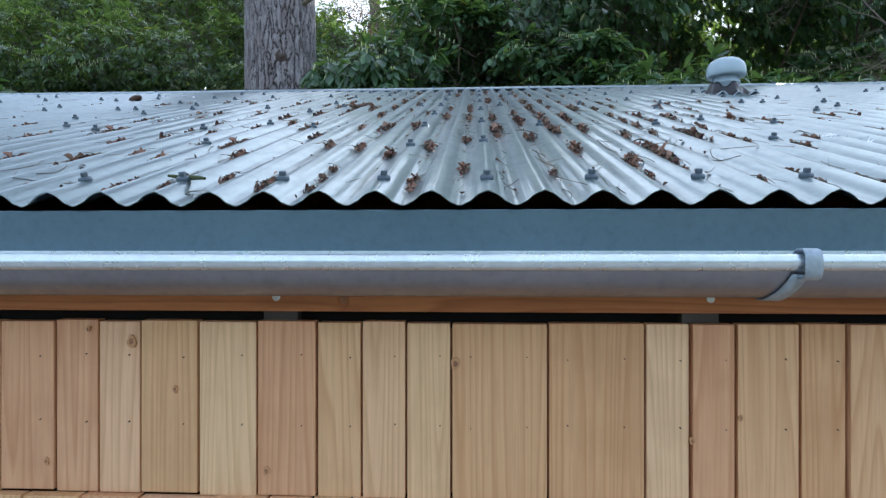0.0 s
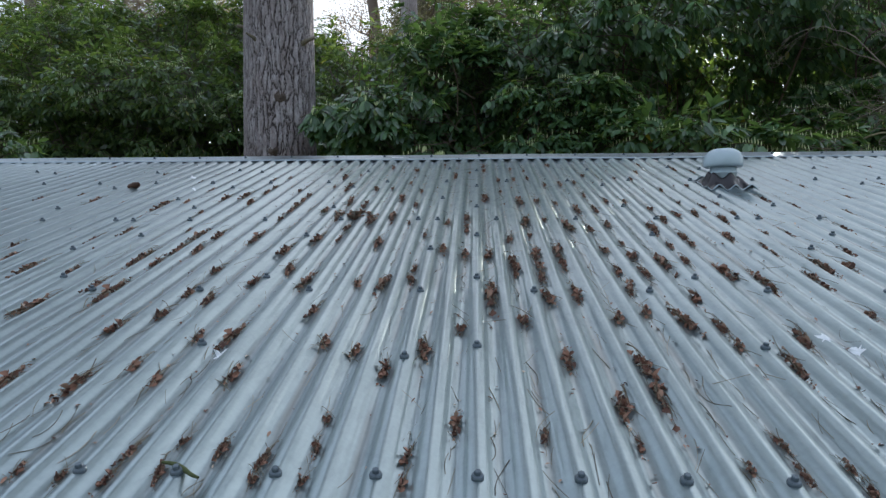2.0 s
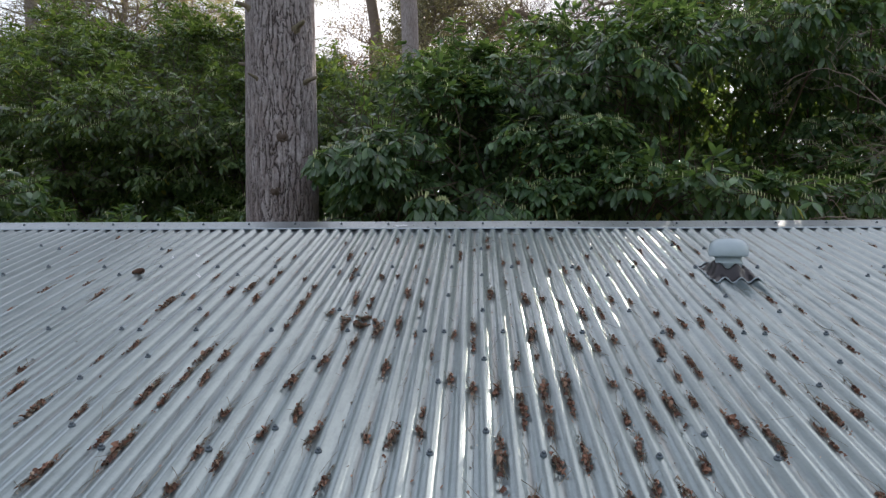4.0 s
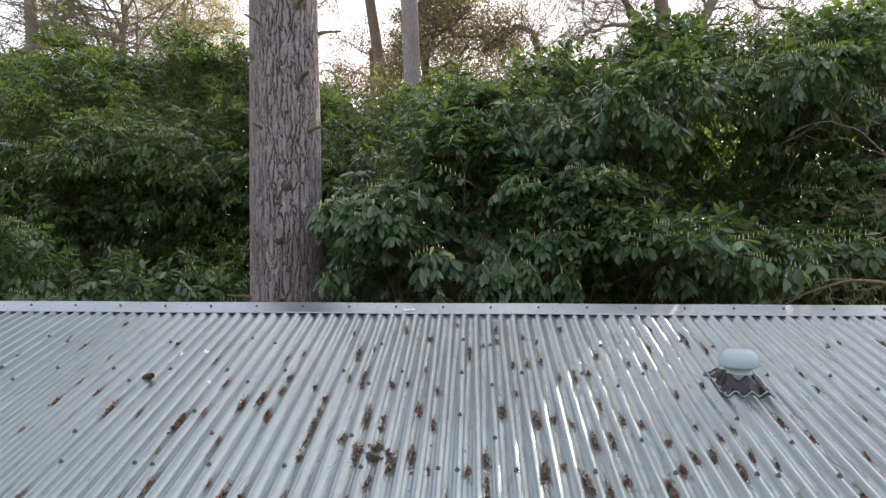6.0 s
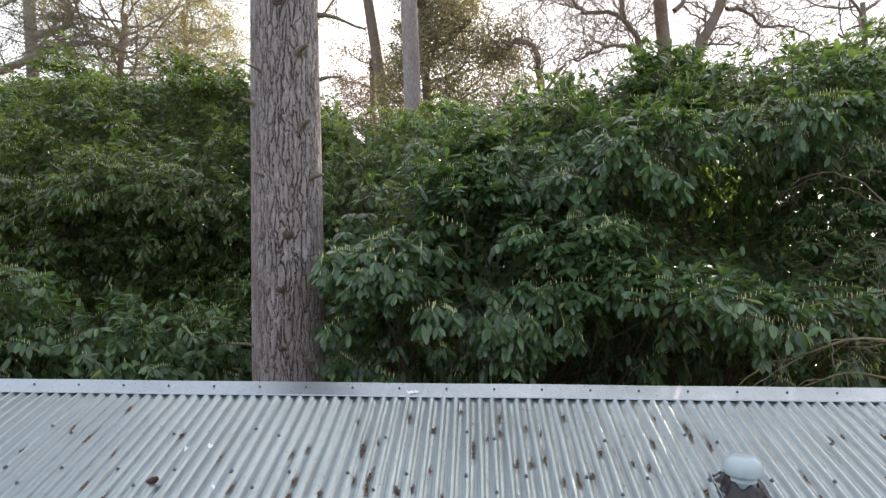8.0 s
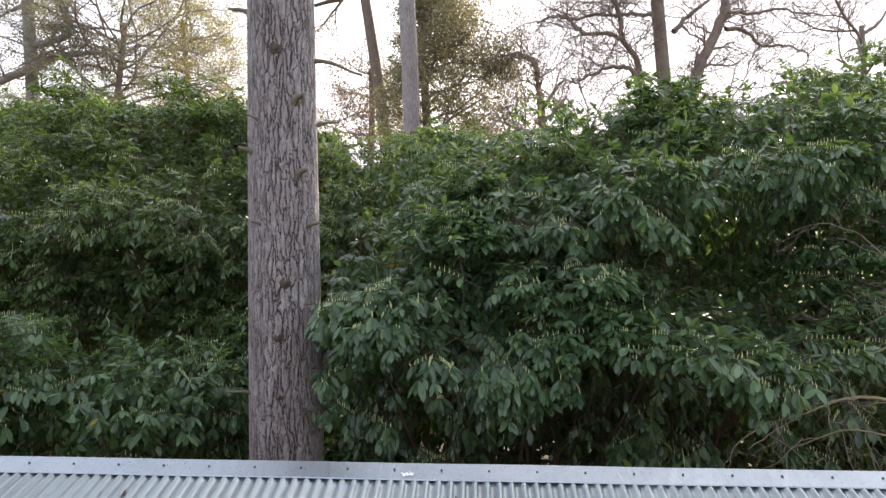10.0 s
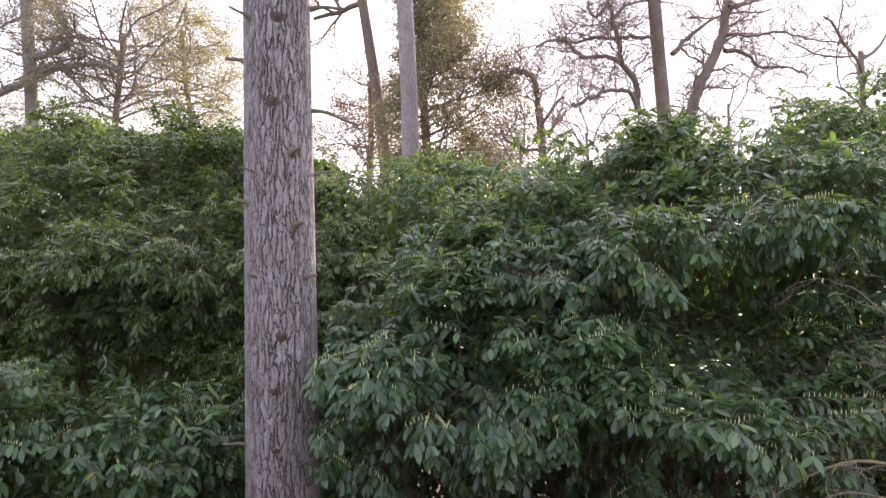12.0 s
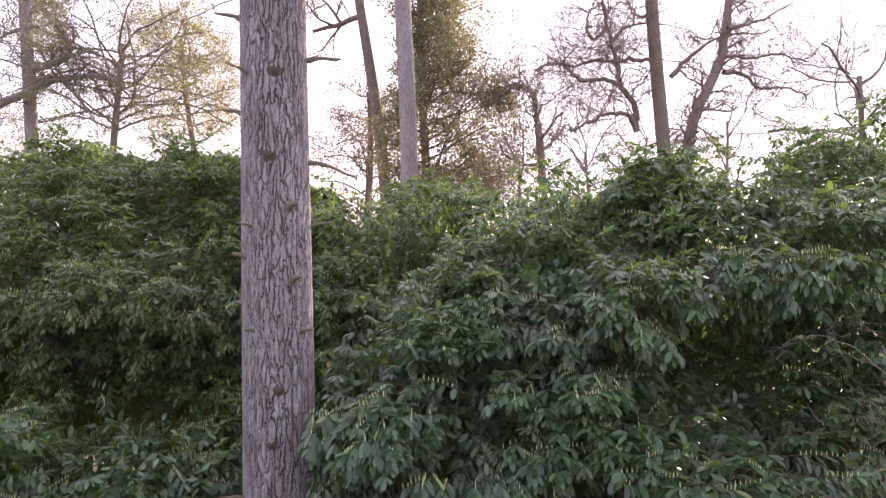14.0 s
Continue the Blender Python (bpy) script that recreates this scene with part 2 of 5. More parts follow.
def ground_material():
    m, nt, b = material("woodland_floor")
    n1 = noise_tex(nt, coords(nt), 0.6, 6)
    n2 = noise_tex(nt, coords(nt), 14.0, 6)
    c = mix_col(nt, n2, (0.04, 0.028, 0.018), (0.15, 0.10, 0.06))
    nt.links.new(mix_col(nt, ramp(nt, n1, [(0.4, (0, 0, 0)), (0.65, (0.7, 0.7, 0.7))]), c, (0.09, 0.11, 0.05)), b.inputs["Base Color"])
    b.inputs["Roughness"].default_value = 0.95
    bump(nt, b, n2, 0.6, 0.05)
    return m


M_GROUND = ground_material()


def litter_material(name, cols):
    m, nt, b = material(name)
    geo = nt.nodes.new("ShaderNodeNewGeometry")
    nt.links.new(ramp(nt, geo.outputs["Random Per Island"], cols), b.inputs["Base Color"])
    b.inputs["Roughness"].default_value = 0.8
    return m


M_LITTER = litter_material("dead_leaf", [(0.0, (0.080, 0.038, 0.028)), (0.45, (0.23, 0.112, 0.074)), (0.78, (0.37, 0.21, 0.145)), (1.0, (0.60, 0.49, 0.38))])
M_NEEDLE = litter_material("pine_needle", [(0.0, (0.09, 0.07, 0.05)), (0.6, (0.20, 0.17, 0.115)), (1.0, (0.36, 0.31, 0.23))])

M_OLDKNOT = plain("old_knot_bark", (0.10, 0.075, 0.06), 0.9, 0, 0.6, 60)
M_CONE = plain("cone_scale", (0.10, 0.05, 0.03), 0.7, 0, 0.5)
M_CHALK = plain("bird_lime", (0.78, 0.80, 0.82), 0.7, 0, 0.1)
M_MOSS = plain("moss", (0.07, 0.085, 0.03), 0.95, 0, 0.6, 200)

# ---- mesh helpers ----
rng = np.random.default_rng(7)


def part(name, bm, mat, parent, label=""):
    me = bpy.data.meshes.new(name)
    bm.to_mesh(me)
    bm.free()
    me.materials.append(mat)
    ob = new(name, me)
    ob.parent = parent
    if label:
        ob["label"] = label
    return ob


def smooth(ob):
    ob.data.polygons.foreach_set("use_smooth", [True] * len(ob.data.polygons))
    return ob


def box(bm, x0, x1, y0, y1, z0, z1, bevel=0.0):
    r = bmesh.ops.create_cube(bm, size=1.0)
    for v in r["verts"]:
        v.co = Vector((x0 + (v.co.x + 0.5) * (x1 - x0), y0 + (v.co.y + 0.5) * (y1 - y0), z0 + (v.co.z + 0.5) * (z1 - z0)))
    if bevel:
        es = list({e for v in r["verts"] for e in v.link_edges})
        bmesh.ops.bevel(bm, geom=es, offset=bevel, segments=2, affect="EDGES", profile=0.5)


def lathe(bm, profile, sides=32, centre=(0, 0, 0)):
    rings = []
    for r, z in profile:
        rings.append([bm.verts.new((centre[0] + r * math.cos(2 * math.pi * i / sides), centre[1] + r * math.sin(2 * math.pi * i / sides), centre[2] + z)) for i in range(sides)])
    for a, b in zip(rings, rings[1:]):
        for i in range(sides):
            bm.faces.new((a[i], a[(i + 1) % sides], b[(i + 1) % sides], b[i]))
    bm.faces.new(list(reversed(rings[0])))
    bm.faces.new(rings[-1])


class Geo:
    """Gathers many small pieces and makes one mesh of them."""

    def __init__(self):
        self.v, self.f3, self.f4, self.n = [], [], [], 0

    def put(self, verts, tris=None, quads=None):
        verts = np.asarray(verts, float).reshape(-1, 3)
        if tris is not None and len(tris):
            self.f3.append(np.asarray(tris) + self.n)
        if quads is not None and len(quads):
            self.f4.append(np.asarray(quads) + self.n)
        self.v.append(verts)
        self.n += len(verts)

    def tube(self, pts, radii, sides=5):
        pts, radii = np.asarray(pts, float), np.asarray(radii, float)
        t = np.gradient(pts, axis=0)
        t /= np.linalg.norm(t, axis=1)[:, None] + 1e-9
        ref = np.array([0.0, 0.0, 1.0]) if abs(t[:, 2]).mean() < 0.8 else np.array([1.0, 0.0, 0.0])
        a = np.cross(t, ref)
        a /= np.linalg.norm(a, axis=1)[:, None] + 1e-9
        b = np.cross(t, a)
        ang = np.arange(sides) * 2 * np.pi / sides
        ring = pts[:, None] + radii[:, None, None] * (np.cos(ang)[None, :, None] * a[:, None] + np.sin(ang)[None, :, None] * b[:, None])
        n = len(pts)
        i, j = np.meshgrid(np.arange(n - 1), np.arange(sides), indexing="ij")
        k = (j + 1) % sides
        quads = np.stack([i * sides + j, i * sides + k, (i + 1) * sides + k, (i + 1) * sides + j], -1).reshape(-1, 4)
        self.put(ring.reshape(-1, 3), None, quads)

    def mesh(self, name, mat, shade_smooth=False):
        me = bpy.data.meshes.new(name)
        v = np.concatenate(self.v)
        f3 = np.concatenate(self.f3) if self.f3 else np.zeros((0, 3), int)
        f4 = np.concatenate(self.f4) if self.f4 else np.zeros((0, 4), int)
        me.vertices.add(len(v))
        me.vertices.foreach_set("co", v.astype(np.float32).ravel())
        me.loops.add(f3.size + f4.size)
        me.loops.foreach_set("vertex_index", np.concatenate([f3.ravel(), f4.ravel()]).astype(np.int32))
        me.polygons.add(len(f3) + len(f4))
        start = np.concatenate([np.arange(len(f3)) * 3, f3.size + np.arange(len(f4)) * 4])
        me.polygons.foreach_set("loop_start", start.astype(np.int32))
        me.update(calc_edges=True)
        me.validate()
        me.materials.append(mat)
        if shade_smooth:
            me.polygons.foreach_set("use_smooth", [True] * len(me.polygons))
        return me

    def thing(self, name, mat, parent=None, label="", shade_smooth=False):
        ob = new(name, self.mesh(name, mat, shade_smooth))
        ob.parent = parent
        if label:
            ob["label"] = label
        return ob


def unit(a):
    return a / (np.linalg.norm(a, axis=-1, keepdims=True) + 1e-9)


def add_leaves(geo, org, axis, up, length, width, curl, fold=0.25):
    """Folded, drooping leaves, blunt and widest past the middle: one at every origin, along axis, upper face towards up."""
    axis = unit(axis)
    side = unit(np.cross(axis, up))
    nrm = np.cross(side, axis)
    s = np.array([0.0, 0.22, 0.22, 0.22, 0.52, 0.52, 0.52, 0.82, 0.82, 0.82, 1.0])
    w = np.array([0.0, -0.32, 0, 0.32, -0.5, 0, 0.5, -0.36, 0, 0.36, 0.0])
    h = np.abs(w) * fold
    c = -(s ** 2)
    L, W, K = length[:, None, None], width[:, None, None], curl[:, None, None]
    v = org[:, None] + axis[:, None] * (s[None, :, None] * L) + side[:, None] * (w[None, :, None] * W) + nrm[:, None] * (h[None, :, None] * W + c[None, :, None] * K * L)
    n = len(org)
    base = (np.arange(n) * 11)[:, None, None]
    tris = (np.array([[0, 2, 1], [0, 3, 2], [7, 8, 10], [8, 9, 10]])[None] + base).reshape(-1, 3)
    quads = (np.array([[1, 2, 5, 4], [2, 3, 6, 5], [4, 5, 8, 7], [5, 6, 9, 8]])[None] + base).reshape(-1, 4)
    geo.put(v.reshape(-1, 3), tris, quads)


def add_flakes(geo, org, axis, up, length, width):
    """Plain six-cornered leaves for the inside of shrubs and far crowns."""
    axis = unit(axis)
    side = unit(np.cross(axis, up))
    s, w = np.array([0, 0.3, 0.7, 1.0, 0.7, 0.3]), np.array([0, -0.5, -0.42, 0, 0.42, 0.5])
    v = org[:, None] + axis[:, None] * (s[None, :, None] * length[:, None, None]) + side[:, None] * (w[None, :, None] * width[:, None, None])
    b = (np.arange(len(org)) * 6)[:, None, None]
    tris = (np.array([[0, 5, 1], [2, 4, 3]])[None] + b).reshape(-1, 3)
    quads = (np.array([[1, 5, 4, 2]])[None] + b).reshape(-1, 4)
    geo.put(v.reshape(-1, 3), tris, quads)


# ---- ground ----
bm = bmesh.new()
bmesh.ops.create_grid(bm, x_segments=60, y_segments=60, size=400)
for v in bm.verts:
    v.co.z = 0.0 if v.co.length < 20 else 0.6 * noise.noise(v.co * 0.02)
ground = part("ground", bm, M_GROUND, None)
tagged(ground, "brown woodland floor of leaf litter under the hedge", "ground", kind="structure")

# unseen pale slab, added in front; its bounce brightens the boards
bm = bmesh.new()
box(bm, -9, 9, -12, 0.7, -0.2, 0.015)
yard = part("pavement", bm, plain("pale_gravel", (0.42, 0.39, 0.34), 0.9, 0, 0.5, 60), None)
tagged(yard, "unseen pale gravel yard added to bounce light onto the boards", "pavement", kind="structure")

# ---- the shed: eave along u, slope along v ----
YAW, EAVE_Y, EAVE_Z, SLOPE, PITCH, PHASE = -3.0, 0.848, 2.328, 0.2967, 0.0762, 0.060
SHED = pose(0, EAVE_Y, 0, 0, 0, YAW)
U0, U1, V1 = -4.2, 4.9, 3.26
AMP = 0.0095


def roof_z(u, v):
    return EAVE_Z - AMP + SLOPE * v + AMP * math.cos(2 * math.pi * (u - PHASE) / PITCH)


roof = new("corrugated_roof")
roof.matrix_basis = SHED
tagged(roof, "galvanised corrugated steel roof littered with dead leaves", "roof", kind="structure")
seg = 24
for n in range(-7, 8):
    # one sheet covers eight waves; it laps over its neighbour by half a wave
    ua, waves = PHASE + (8 * n - 0.35) * PITCH, 8.65
    us = ua + np.arange(int(waves * seg) + 1) * PITCH / seg
    vs = np.linspace(0, V1, 42)
    lift = 0.0012 * (n % 2)
    g = Geo()
    uu, vv = np.meshgrid(us, vs + 0.004 * (rng.random() - 0.5))
    zz = EAVE_Z - AMP + SLOPE * vv + AMP * np.cos(2 * np.pi * (uu - PHASE) / PITCH) + lift
    turn = 2 * np.pi * (uu - PHASE) / PITCH
    zz += 0.00042 * np.cos(5 * turn + 0.4 * n) + 0.0002 * np.cos(8 * turn + n)
    zz += 0.0006 * np.sin(uu * 9.1 + 2 * np.sin(vv * 5.3 + n)) * np.sin(vv * 13.7 + 3 * np.sin(uu * 4.1)) + 0.0003 * np.sin(vv * 31 + uu * 23)
    top = np.stack([uu, vv, zz], -1).reshape(-1, 3)
    bot = top - [0, 0, 0.0012]
    a, b = np.meshgrid(np.arange(len(vs) - 1), np.arange(len(us) - 1), indexing="ij")
    q = np.stack([a * len(us) + b, a * len(us) + b + 1, (a + 1) * len(us) + b + 1, (a + 1) * len(us) + b], -1).reshape(-1, 4)
    N = len(top)
    e = np.arange(len(us) - 1)
    front = np.stack([e, e + len(us), e + 1 + len(us), e + 1], -1)
    g.put(np.concatenate([top, bot]), None, np.concatenate([q, q[:, ::-1] + N]))
    g.put(np.concatenate([top[:len(us)], bot[:len(us)]]), None, front)
    g.thing("roof_sheet", M_ROOF, roof, "", True)

# high-edge flashing
bm = bmesh.new()
FV0, FV1 = V1 - 0.135, V1 + 0.022
prof = [(FV0 - 0.003, -0.002), (FV0, 0.004), (FV1, 0.004), (FV1 + 0.012, -0.004), (FV1 + 0.012, -0.16)]
rows = []
for u in np.linspace(U0, U1, 60):
    wob = 0.0025 * noise.noise((u * 1.3, 0, 0))
    rows.append([bm.verts.new((u, v, EAVE_Z + SLOPE * v + dz + wob)) for v, dz in prof])
for a, b in zip(rows, rows[1:]):
    for i in range(len(prof) - 1):
        bm.faces.new((a[i], b[i], b[i + 1], a[i + 1]))
flash = part("ridge_flashing", bm, M_FLASH, roof, "folded grey metal edge flashing")
md = flash.modifiers.new("thick", "SOLIDIFY")
md.thickness = 0.0012

# roofing screws: hex head on a domed washer
bm = bmesh.new()
lathe(bm, [(0.0098, -0.003), (0.0102, 0.002), (0.009, 0.0045), (0.006, 0.0055)], 14)
lathe(bm, [(0.0056, 0.005), (0.0056, 0.011), (0.0044, 0.0122)], 6)
first_screw = part("roof_screw", bm, M_SCREW, roof, "grey hex roofing screw with washer")
screw_mesh = first_screw.data
screw_mesh.materials[0] = M_SCREW
tilt = math.degrees(math.atan(SLOPE))
spots = [(k, 0.087) for k in range(-30, 31, 2)]
for i in range(1, 8):
    spots += [(k, 0.087 + 0.4335 * i) for k in range(-48, 49, 8)]
    spots += [(k, 0.087 + 0.3805 * i) for k in (-34, -18, -2, 14, 30)]
for i in range(1, 4):
    spots += [(k + (i % 2), 0.087 + 0.764 * i) for k in range(-47, 48, 4) if k % 8 != 0]
spots = [q for q in spots if q[1] < FV0 - 0.05 and U0 + 0.1 < PHASE + q[0] * PITCH < U1 - 0.1]
for j, (k, v) in enumerate(spots):
    u = PHASE + k * PITCH
    ob = first_screw if j == 0 else new("roof_screw", screw_mesh)
    ob.parent = roof
    ob.matrix_basis = pose(u, v, roof_z(u, v) + 0.001, tilt, rng.uniform(-4, 4), 0) @ pose(0, 0, 0, 0, 0, rng.uniform(0, 60))
for k in range(-52, 61, 4):
    ob = new("roof_screw", screw_mesh)
    ob.parent = roof
    u, v = PHASE + (k + 0.2) * PITCH, FV0 + 0.085
    ob.matrix_basis = pose(u, v, EAVE_Z + SLOPE * v + 0.006, tilt, 0, 0) @ Matrix.Scale(0.8, 4)

# fascia, rail, box of painted gap shade, straps
bm = bmesh.new()
box(bm, U0, U1, 0.012, 0.020, 2.222, 2.304, 0.0015)
fascia = part("fascia_trim", bm, M_FASCIA, None)
fascia.matrix_basis = SHED
tagged(fascia, "blue-grey folded metal fascia under the eave", "fascia", kind="structure")
bm = bmesh.new()
box(bm, U0, U1, 0.023, 0.07, 2.163, 2.235, 0.003)
rail = part("timber_rail_trim", bm, M_RAIL, None)
rail.matrix_basis = SHED
tagged(rail, "orange-brown stained timber rail behind the gutter", "timber rail", kind="structure")
bm = bmesh.new()
lathe(bm, [(0.0055, 0.0), (0.0055, 0.0012), (0.0045, 0.002)], 16)
box(bm, -0.003, 0.003, -0.0007, 0.0007, 0.001, 0.0023)
box(bm, -0.0007, 0.0007, -0.003, 0.003, 0.001, 0.0023)
rs = part("rail_screw", bm, M_STEEL, rail, "bright cross-head screw")
RAIL_U = [-0.234 + 0.5935 * i for i in range(-6, 8)]
for j, u in enumerate(RAIL_U):
    ob = rs if j == 0 else new("rail_screw", rs.data)
    ob.parent = rail
    ob.matrix_basis = pose(u, 0.0225, 2.183, 90, 0, 0) @ pose(0, 0, 0, 0, 0, 20 * j)

wall = new("wall_front")
wall.matrix_basis = SHED
tagged(wall, "wall of pale larch boards of random widths", "wall", kind="structure")
# near-black box: the shade behind the boards, put in as colour
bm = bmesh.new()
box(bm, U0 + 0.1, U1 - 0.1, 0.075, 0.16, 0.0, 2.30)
part("gap_shade_box", bm, M_GAP_SHADE, wall, "near-black box painted as the shade behind the boards")
for j, u in enumerate(RAIL_U):
    bm = bmesh.new()
    box(bm, u - 0.028, u + 0.022, 0.052, 0.074, 2.10, 2.170, 0.001)
    part("strap", bm, M_RAFTER, wall, "grey upright batten in the gap")
for name, lim in (("wall_side_west", (U0 + 0.1, U0 + 0.2)), ("wall_side_east", (U1 - 0.2, U1 - 0.1))):
    bm = bmesh.new()
    vs = [bm.verts.new((u, v, z)) for u in lim for v, z in ((0.16, 0), (V1 - 0.05, 0), (V1 - 0.05, EAVE_Z + SLOPE * V1 - 0.09), (0.16, EAVE_Z - 0.05))]
    for f in ((0, 1, 2, 3), (7, 6, 5, 4), (0, 4, 5, 1), (1, 5, 6, 2), (2, 6, 7, 3), (3, 7, 4, 0)):
        bm.faces.new([vs[i] for i in f])
    w = part(name, bm, M_BOARD, None)
    w.matrix_basis = SHED
    tagged(w, "plain timber side wall of the shed", "wall", kind="structure")
bm = bmesh.new()
box(bm, U0 + 0.2, U1 - 0.2, V1 - 0.14, V1 - 0.05, 0, EAVE_Z + SLOPE * V1 - 0.09)
w = part("wall_back", bm, M_BOARD, None)
w.matrix_basis = SHED
tagged(w, "plain timber back wall of the shed", "wall", kind="structure")

# gutter
GV, GZ, GR = -0.022, 2.238, 0.050
gutter = new("half_round_gutter")
gutter.matrix_basis = SHED
tagged(gutter, "galvanised half-round gutter below the corrugated eave", "gutter")
bm = bmesh.new()
rows = []
for u in np.linspace(U0, U1, 40):
    sag = 0.0012 * noise.noise((u * 0.9, 3, 0))
    rows.append([bm.verts.new((u, GV - GR * math.cos(a), GZ + sag - GR * math.sin(a))) for a in np.linspace(0, math.pi, 19)])
for a, b in zip(rows, rows[1:]):
    for i in range(18):
        bm.faces.new((a[i], a[i + 1], b[i + 1], b[i]))
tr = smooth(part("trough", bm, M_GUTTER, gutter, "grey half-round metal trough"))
md = tr.modifiers.new("thick", "SOLIDIFY")
md.thickness = 0.001
g = Geo()
us = np.linspace(U0, U1, 40)
g.tube(np.stack([us, np.full(40, GV - GR - 0.002), np.array([GZ - 0.004 + 0.0012 * noise.noise((u * 0.9, 3, 0)) for u in us])], -1), np.full(40, 0.0104), 14)
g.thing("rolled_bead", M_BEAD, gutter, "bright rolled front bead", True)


# flat bright sheet from the fascia over the trough to the bead
bm = bmesh.new()
rows = []
for u in np.linspace(U0, U1, 40):
    wob = 0.0012 * noise.noise((u * 0.9, 3, 0))
    rows.append([bm.verts.new((u, v, z + wob)) for v, z in ((0.0112, 2.2475), (0.0108, 2.2425), (-0.03, 2.2405), (GV - GR - 0.002, GZ + 0.003))])
for a, b in zip(rows, rows[1:]):
    for i in range(3):
        bm.faces.new((a[i], b[i], b[i + 1], a[i + 1]))
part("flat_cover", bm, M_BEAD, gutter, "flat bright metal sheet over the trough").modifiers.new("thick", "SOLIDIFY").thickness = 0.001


def band(bm, ring, half, lean):
    """A flat band along a (v, z) ring, half wide each way; lean shifts it along u point by point."""
    rows = [[bm.verts.new((side + k, v, z)) for (v, z), k in zip(ring, lean)] for side in (-half, half)]
    for i in range(len(ring) - 1):
        bm.faces.new((rows[0][i], rows[0][i + 1], rows[1][i + 1], rows[1][i]))


def gutter_bracket(u):
    bm = bmesh.new()
    ang = np.linspace(0.35, math.pi * 0.92, 18)
    band(bm, [(GV - (GR + 0.004) * math.cos(a), GZ - (GR + 0.004) * math.sin(a)) for a in ang], 0.0100, [u - 0.022 * min(1, a / 1.2) for a in ang])
    strap = smooth(part("bracket", bm, M_BRACKET, gutter, "mottled galvanised gutter bracket"))
    strap.modifiers.new("thick", "SOLIDIFY").thickness = 0.003
    # the lip folded round the bead
    bm = bmesh.new()
    ang = np.linspace(-2.7, 2.3, 28)
    ring = []
    for a in ang:
        c, q = math.cos(a), math.sin(a)
        k = 0.0175 / (abs(c) ** 3.2 + abs(q) ** 3.2) ** (1 / 3.2)
        ring.append((GV - GR - 0.002 - k * c, GZ - 0.006 - 1.08 * k * q))
    band(bm, ring, 0.0102, [u] * 28)
    clip = smooth(part("clip", bm, M_BRACKET, strap, "folded lip over the bead"))
    clip.modifiers.new("thick", "SOLIDIFY").thickness = 0.003
    bv = clip.modifiers.new("round", "BEVEL")
    bv.width, bv.segments = 0.0014, 2


for i in range(-4, 4):
    gutter_bracket(0.437 + 1.2 * i)

# ---- roof vent ----
def roof_vent(u, v):
    vent = new("roof_vent")
    z = EAVE_Z + SLOPE * v
    vent.matrix_basis = SHED @ pose(u, v, z)
    tagged(vent, "grey mushroom roof vent on a lead flashing", "roof vent")
    bm = bmesh.new()
    lathe(bm, [(0.0605, -0.03), (0.0605, 0.038), (0.064, 0.040), (0.064, 0.050), (0.0605, 0.052), (0.0605, 0.10)], 40)
    smooth(part("collar", bm, M_VENT, vent, "short grey pipe collar"))
    bm = bmesh.new()
    lathe(bm, [(0.0535, 0.074), (0.084, 0.074), (0.0885, 0.077), (0.0912, 0.086), (0.0912, 0.104), (0.0885, 0.122), (0.082, 0.138), (0.071, 0.150), (0.057, 0.1575), (0.053, 0.1605), (0.03, 0.163), (0.001, 0.1635)], 56)
    smooth(part("dome", bm, M_VENT, vent, "rounded grey plastic cap"))
    # lead sheet dressed over the waves, with a raised skirt round the pipe and a curled pale edge
    g = Geo()
    n = 44
    a = np.linspace(-0.118, 0.118, n)
    uu, vv = np.meshgrid(a, a * 1.0)
    r = np.hypot(uu, vv)
    wave = (AMP * np.cos(2 * np.pi * (u + uu - PHASE) / PITCH) - AMP) * (1.25 * (r - 0.055) / 0.03).clip(0.3, 1.15)
    crest = 0.5 + 0.5 * np.cos(2 * np.pi * (u + uu - PHASE) / PITCH)
    rough = np.array([[0.004 * noise.noise((x * 30, y * 30, 1)) for x in a] for y in a])
    zz = SLOPE * vv * np.where(r < 0.075, 0.4, 1.0) + wave + 0.004 + rough * 2.6 + 0.046 * (0.55 + 0.45 * crest) * np.exp(-((r - 0.066) / 0.02).clip(0) ** 2)
    edge = np.maximum(abs(uu), abs(vv)) > 0.110
    zz[edge] += 0.004
    i, j = np.meshgrid(np.arange(n - 1), np.arange(n - 1), indexing="ij")
    q = np.stack([i * n + j, i * n + j + 1, (i + 1) * n + j + 1, (i + 1) * n + j], -1).reshape(-1, 4)
    top = np.stack([uu, vv, zz], -1).reshape(-1, 3)
    g.put(top, None, q)
    ob = g.thing("lead_flashing", M_LEAD, vent, "crumpled dark lead flashing", True)
    md = ob.modifiers.new("thick", "SOLIDIFY")
    md.thickness = 0.003
    g = Geo()
    ring = np.concatenate([np.stack([np.full(n, 0), np.arange(n)], -1), np.stack([np.arange(n), np.full(n, n - 1)], -1), np.stack([np.full(n, n - 1), np.arange(n)[::-1]], -1), np.stack([np.arange(n)[::-1], np.full(n, 0)], -1)])
    pts = np.array([top[i * n + j] for i, j in ring])
    keep = [0] + [i for i in range(1, len(pts)) if np.linalg.norm(pts[i] - pts[i - 1]) > 1e-4]
    g.tube(pts[keep] + [0, 0, 0.002], np.full(len(keep), 0.0040) + np.array([0.001 * math.sin(1.1 * x) for x in range(len(keep))]), 6)
    g.thing("curled_edge", M_FLASH, vent, "bright curled metal edge", True)
    return vent


roof_vent(1.266, 2.318)

